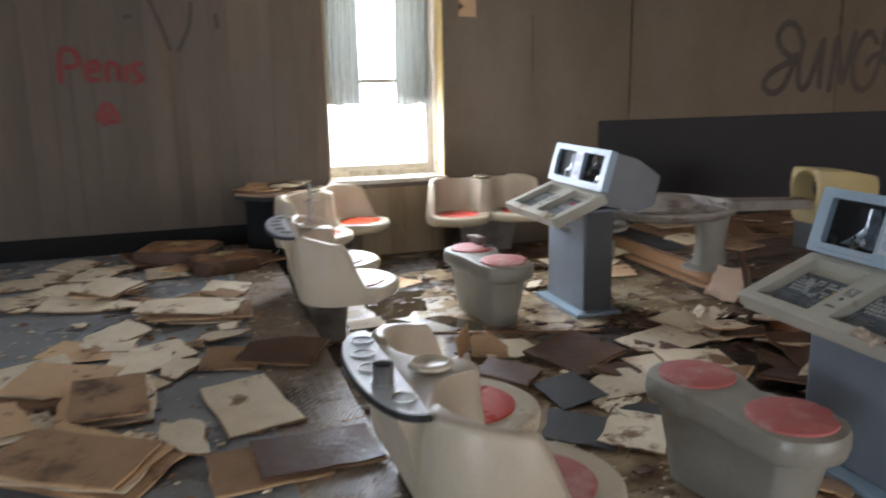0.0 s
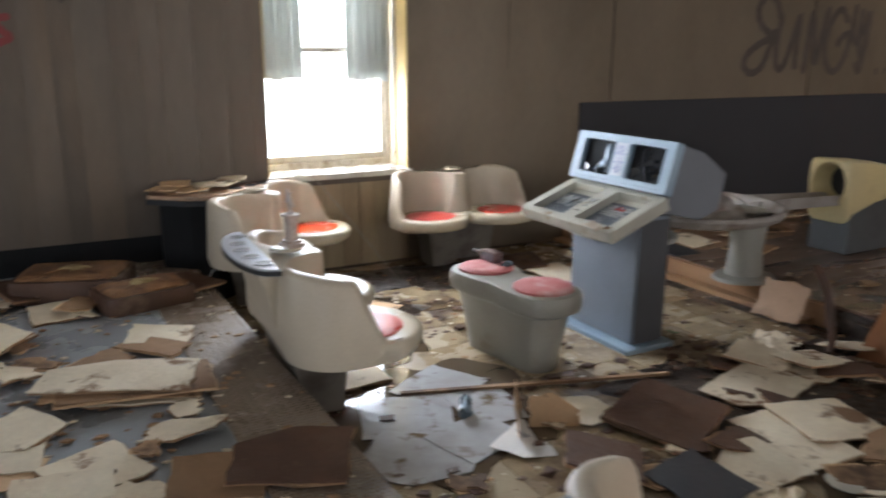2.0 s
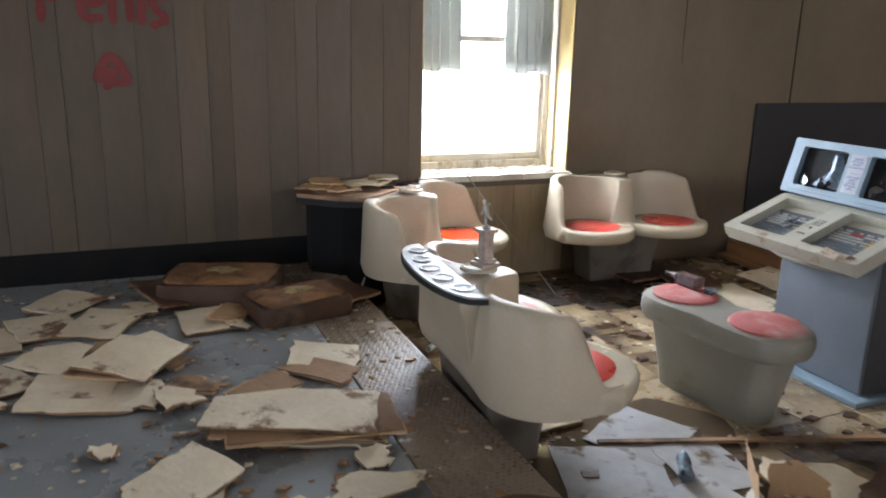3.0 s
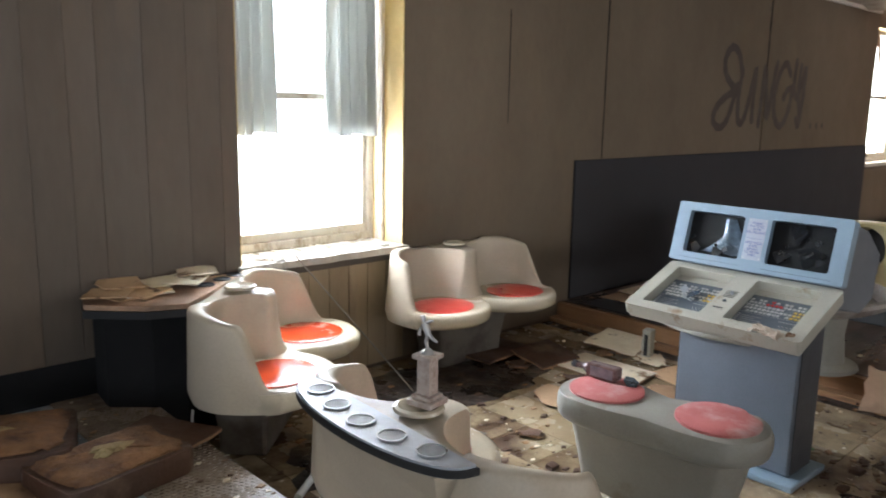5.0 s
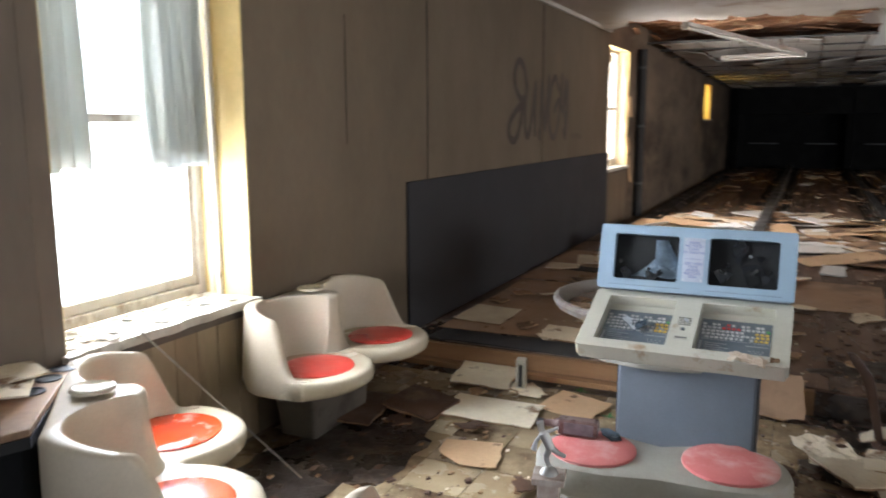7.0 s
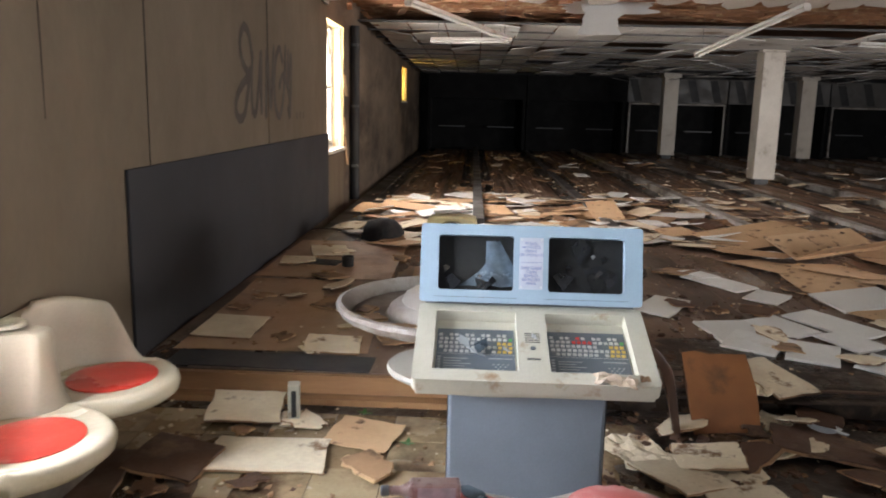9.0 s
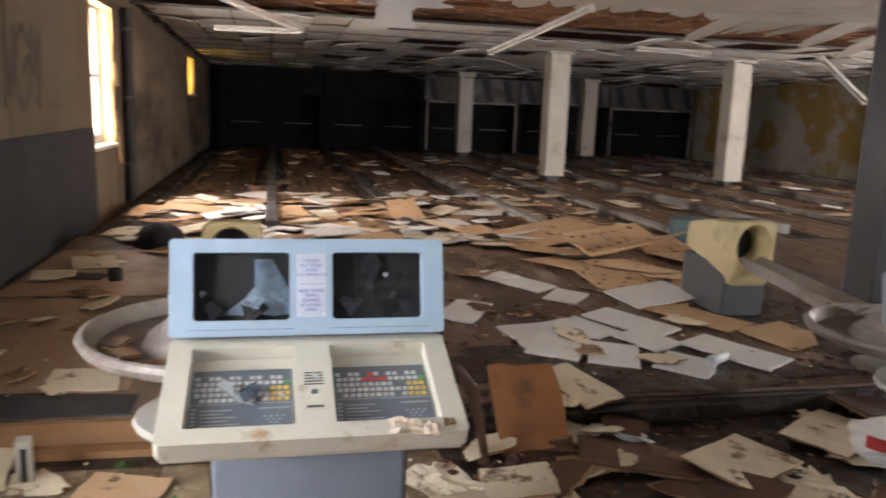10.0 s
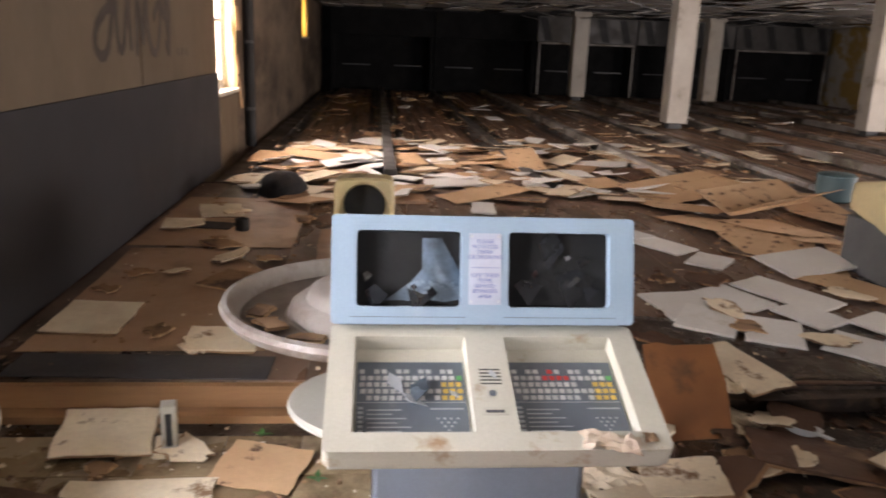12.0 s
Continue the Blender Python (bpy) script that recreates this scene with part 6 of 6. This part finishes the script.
# puddles on the pit floor
for x, y, rx, ry, sd in ((1.28, 4.50, 0.48, 0.62, 1), (1.45, 5.6, 0.28, 0.45, 2), (2.55, 3.0, 0.35, 0.45, 3)):
    rp = random.Random(sd)
    ph = [rp.uniform(0, 6) for _ in range(4)]
    out = []
    for i in range(60):
        a = i * math.tau / 60
        f = 1 + 0.18 * math.sin(2 * a + ph[0]) + 0.12 * math.sin(5 * a + ph[1]) + 0.06 * math.sin(11 * a + ph[2])
        out.append((x + rx * f * math.cos(a), y + ry * f * math.sin(a)))
    solid("puddle", prism(out, 0.0015, 0.0045), M_WATER, "shallow puddle of brown water on the pit floor", "puddle", group="puddles", kind="stuff")

# wet black mud in the wrecked end of the pit and on the edge of the approach
for x, y, z, rx, ry, sd in ((3.32, 2.95, 0.002, 0.55, 1.25, 5), (3.98, 3.0, 0.10, 0.13, 1.2, 9), (4.15, 2.9, APPR, 0.22, 1.1, 10), (4.45, 3.25, APPR, 0.42, 0.95, 6), (2.55, 4.05, 0.002, 0.40, 0.45, 7), (5.2, 1.2, APPR, 0.7, 0.9, 8), (2.35, 6.55, 0.002, 0.75, 0.36, 11), (1.45, 6.05, 0.002, 0.42, 0.34, 12)):
    rp = random.Random(sd)
    ph = [rp.uniform(0, 6) for _ in range(4)]
    rings = []
    for f, zz in ((1.0, 0.0), (0.97, 0.003), (0.7, 0.0045), (0.35, 0.005), (0.02, 0.005)):
        ring = []
        for i in range(56):
            a = i * math.tau / 56
            q = f * (1 + 0.16 * math.sin(2 * a + ph[0]) + 0.13 * math.sin(5 * a + ph[1]) + 0.08 * math.sin(9 * a + ph[2]) + 0.05 * math.sin(17 * a + ph[3]))
            ring.append((x + rx * q * math.cos(a), y + ry * q * math.sin(a), z + zz))
        rings.append(ring)
    solid("wet_mud", loft(rings), M_MUD, "film of black wet mud over the floor", "mud", group="wet mud", kind="stuff", smooth=60)

# tan boards marked with rows of brown glue spots
for n, (x, y, z, a, w, h, rx) in enumerate(((6.72, 2.02, 0.022, -34, 1.25, 0.75, 1.0), (7.95, 1.52, 0.15, -56, 1.5, 0.42, 24.0), (7.72, 1.30, 0.15, -56, 1.5, 0.40, -24.0), (5.95, 1.95, 0.012, -28, 0.75, 0.30, 0.5))):
    sb = thing("spotted_board", pose(x, y, APPR + z, rx, 0, a), "tan board with rows of brown glue spots among fallen tiles", "board", group="spotted boards")
    part("sheet", ragged(w, h, 0.006, 820 + n, 0.02, 0.4), M_CARD, sb)
    rq = random.Random(90 + n)
    rows = max(1, int(h / 0.17))
    for j in range(rows):
        for i in range(int(w / 0.19)):
            u, v = -w / 2 + 0.12 + 0.19 * i + rq.uniform(-0.02, 0.02), -h / 2 + h * (j + 0.5) / rows + rq.uniform(-0.02, 0.02)
            if abs(u) < w / 2 - 0.06 and rq.random() < 0.85:
                part("glue_spot", prism([(u + 0.045 * math.cos(q) * rq.uniform(0.75, 1.1), v + 0.024 * math.sin(q) * rq.uniform(0.7, 1.1)) for q in [k * math.tau / 8 for k in range(8)]], 0.012, 0.0145), M_TILEB, sb)

# tan hardboard sheets laid over the approach beside the wall
for i, (x, y, w, h, a) in enumerate(((5.25, 6.35, 1.9, 1.15, 1), (7.15, 6.40, 1.8, 1.15, -1), (6.2, 5.25, 1.3, 0.8, 2), (8.35, 5.55, 0.9, 1.6, 1), (6.55, 4.30, 1.2, 0.8, -3))):
    solid("hardboard_sheet", ragged(w, h, 0.005, 700 + i, 0.02, 0.3), M_HARD, "tan hardboard sheet laid on the approach", "board", m=pose(x, y, APPR + 0.0025 + 0.001 * i, 0, 0, a), group="hardboard sheets")

# scattered tiles over the approach and the lanes, cut from a few broken shapes
rs = random.Random(77)
SHAPES = {}
for kind in ("tile", "white", "back", "card", "brown"):
    name, mt, th, label, cat = KINDS[kind]
    dims = ((0.60, 0.31), (0.31, 0.31), (0.45, 0.31), (0.31, 0.22)) if kind != "card" else ((0.7, 0.5), (0.5, 0.4), (0.9, 0.4), (0.4, 0.3))
    SHAPES[kind] = [(mesh_of(name, ragged(w, h, th, 900 + 7 * i + len(kind), 0.016, 0.35), mt), w, h) for i, (w, h) in enumerate(dims)]


for kind, base in (("frag", "tile"), ("bfrag", "back"), ("dfrag", "brown")):
    KINDS[kind] = (KINDS[base][0].replace("ceiling_tile", "tile_fragment").replace("soaked_board", "board_fragment"), KINDS[base][1], KINDS[base][2], KINDS[base][3].replace("ceiling tile", "ceiling tile fragment").replace("board on", "board fragment on"), KINDS[base][4])
    SHAPES[kind] = [(mesh_of(KINDS[kind][0], ragged(w, h, 0.012, 1200 + 11 * i + len(kind), 0.035, 0.9), KINDS[kind][1]), w, h) for i, (w, h) in enumerate(((0.20, 0.14), (0.14, 0.10), (0.26, 0.16), (0.10, 0.08)))]


def scatter(count, x0, x1, y0, y1, z, kinds, tilt, keep=lambda x, y: True):
    made = 0
    while made < count:
        x, y = rs.uniform(x0, x1), rs.uniform(y0, y1)
        if not keep(x, y):
            continue
        made += 1
        kind = rs.choice(kinds)
        me, w, h = rs.choice(SHAPES[kind])
        name, _, _, label, cat = KINDS[kind]
        ob = new(name, me)
        ob.matrix_world = lay(x, y, z + rs.uniform(0.002, 0.02), rs.uniform(0, 360), w, h, rs.gauss(0, tilt), rs.gauss(0, tilt))
        tagged(ob, label, cat, "litter of fallen boards")


def off_things(x, y):
    return not (4.0 < x < 5.9 and (4.9 < y < 5.6 or 1.5 < y < 2.2)) and not (5.6 < x < 6.1 and -0.2 < y < 0.4)


scatter(90, 8.4, 13.0, 1.0, 6.7, APPR, ("white", "white", "tile", "tile", "back", "card"), 4)
scatter(70, 8.2, 12.5, 2.2, 6.4, APPR, ("white", "tile", "card", "back"), 4)
scatter(14, 6.2, 8.6, 0.8, 6.4, APPR, ("tile", "white", "card", "back"), 3)
scatter(46, 8.6, 14.0, 0.6, 6.6, APPR, ("back", "tile", "tile", "brown"), 4)
scatter(34, 13.0, 25.5, 0.5, 6.6, APPR, ("tile", "back", "back", "white"), 5)
scatter(60, 7.0, 24.0, -9.6, 0.8, APPR, ("tile", "tile", "white", "back"), 5, lambda x, y: x > 9 or y < -2)
scatter(6, 2.9, 3.8, 1.0, 4.4, PIT, ("brown", "brown", "tile"), 5)
scatter(34, -1.5, 0.25, 2.2, 6.6, CONC, ("frag", "frag", "bfrag"), 4)
scatter(46, 0.9, 3.8, 1.6, 4.5, PIT, ("frag", "frag", "bfrag", "dfrag"), 6, lambda x, y: not (1.7 < x < 2.3 and 1.9 < y < 2.8))
scatter(9, 1.6, 3.8, 5.4, 6.6, PIT, ("frag", "bfrag", "dfrag"), 4)
scatter(16, 4.0, 6.8, 1.0, 4.6, APPR, ("frag", "bfrag", "dfrag"), 4, off_things)
scatter(12, 4.1, 8.0, 5.8, 6.9, APPR, ("frag", "bfrag"), 3)
scatter(10, -2.6, -0.9, 1.5, 6.7, CONC, ("tile", "back"), 3)


def crumbs(name, count, zones, material, label, size, seed):
    """Countless small chips on the floors, as one mesh."""
    r = np.random.RandomState(seed)
    verts, faces = [], []
    for i in range(count):
        x0, x1, y0, y1, z = zones[r.randint(len(zones))]
        x, y = r.uniform(x0, x1), r.uniform(y0, y1)
        s = size * (0.25 + r.rand() ** 3 * 1.6)
        a = r.uniform(0, math.tau)
        th = s * r.uniform(0.12, 0.4)
        b = len(verts)
        k = 4
        for top in (0, 1):
            for q in range(k):
                f = s * r.uniform(0.55, 1.1) * (1 if top == 0 else 0.85)
                verts.append((x + f * math.cos(a + q * math.tau / k), y + 0.7 * f * math.sin(a + q * math.tau / k), z + (0.001 if top == 0 else th * r.uniform(0.7, 1.3))))
        faces.append((b + 3, b + 2, b + 1, b))
        faces.append((b + 4, b + 5, b + 6, b + 7))
        for q in range(4):
            faces.append((b + q, b + (q + 1) % 4, b + 4 + (q + 1) % 4, b + 4 + q))
    me = bpy.data.meshes.new(name)
    me.from_pydata(verts, [], faces)
    me.materials.append(material)
    return tagged(new(name, me), label, "rubble", kind="stuff")


FL = [(0.68, 3.9, 1.2, 7.0, PIT), (-1.6, 0.64, 2.0, 7.0, CONC + 0.004), (4.0, 8.8, 0.5, 7.0, APPR), (8.9, 13.5, -6.0, 6.8, APPR)]
crumbs("pale_crumbs", 5200, FL, M_TILE, "pale crumbs of plaster and tile over the floors", 0.014, 1)
crumbs("brown_crumbs", 5200, FL, M_TILEB, "brown crumbs and splinters over the floors", 0.018, 2)
crumbs("dark_crumbs", 1800, [(2.6, 3.9, 1.0, 4.6, PIT), (0.68, 3.9, 2.4, 5.0, PIT), (3.97, 6.0, 1.0, 4.4, APPR)], M_BROWN, "dark sodden debris in the pit and on the step", 0.035, 3)
crumbs("wall_debris", 330, [(1.3, 3.2, 5.75, 6.95, PIT), (1.2, 2.2, 5.3, 6.2, PIT)], M_BROWN, "dark sodden scraps heaped by the settees", 0.027, 7)
crumbs("lane_wreckage", 300, [(10.0, 16.5, division(k) - 0.3, division(k) + 0.3, APPR) for k in (0, 1, 1, 2)], M_BROWN, "dark machine scraps and dirt along the lane divisions", 0.06, 8)
crumbs("lane_rubble", 900, [(9.0, 26.0, S + 0.3, 6.8, APPR), (9.0, 17.0, 0.0, 6.8, APPR)], M_TILE, "pale rubble strewn over the lanes", 0.04, 4)
crumbs("lane_splinters", 2600, [(9.0, 26.0, S + 0.3, 6.8, APPR)], M_TILEB, "brown splinters strewn over the lanes", 0.05, 5)

# ---- pit floor tiles ----
pit = setting("floor_pit", one_box(0.66, 3.84, S, N, -0.0115, -0.004), M_MUD, "grimy grout bed of the seating pit", "floor")
TS = 0.3048
shared = [mesh_of("floor_tile", one_box(-TS / 2 + 0.0015, TS / 2 - 0.0015, -TS / 2 + 0.0015, TS / 2 - 0.0015, 0, 0.0045), M_PTILE) for _ in range(2)]
far_bm = bmesh.new()
for i in range(10):
    for j in range(56):
        x, y = 0.66 + TS * (i + 0.55), N - TS * (j + 0.5)
        if x + TS / 2 > 3.86 or y - TS / 2 < S:
            continue
        if y > 0.9:
            if rs.random() < 0.03:
                continue
            ob = new("floor_tile", shared[(i + j) % 2])
            ob.parent = pit
            ob.matrix_basis = pose(x, y, -0.004 + rs.uniform(0, 0.001), rs.uniform(-0.15, 0.15), rs.uniform(-0.15, 0.15), 90 * rs.randrange(4))
        else:
            box(far_bm, x - TS / 2 + 0.0015, x + TS / 2 - 0.0015, y - TS / 2 + 0.0015, y + TS / 2 - 0.0015, -0.004, 0.0005)
tagged(part("tiling", far_bm, M_PTILE, pit, "the rest of the cream floor tiles"), kind="stuff")
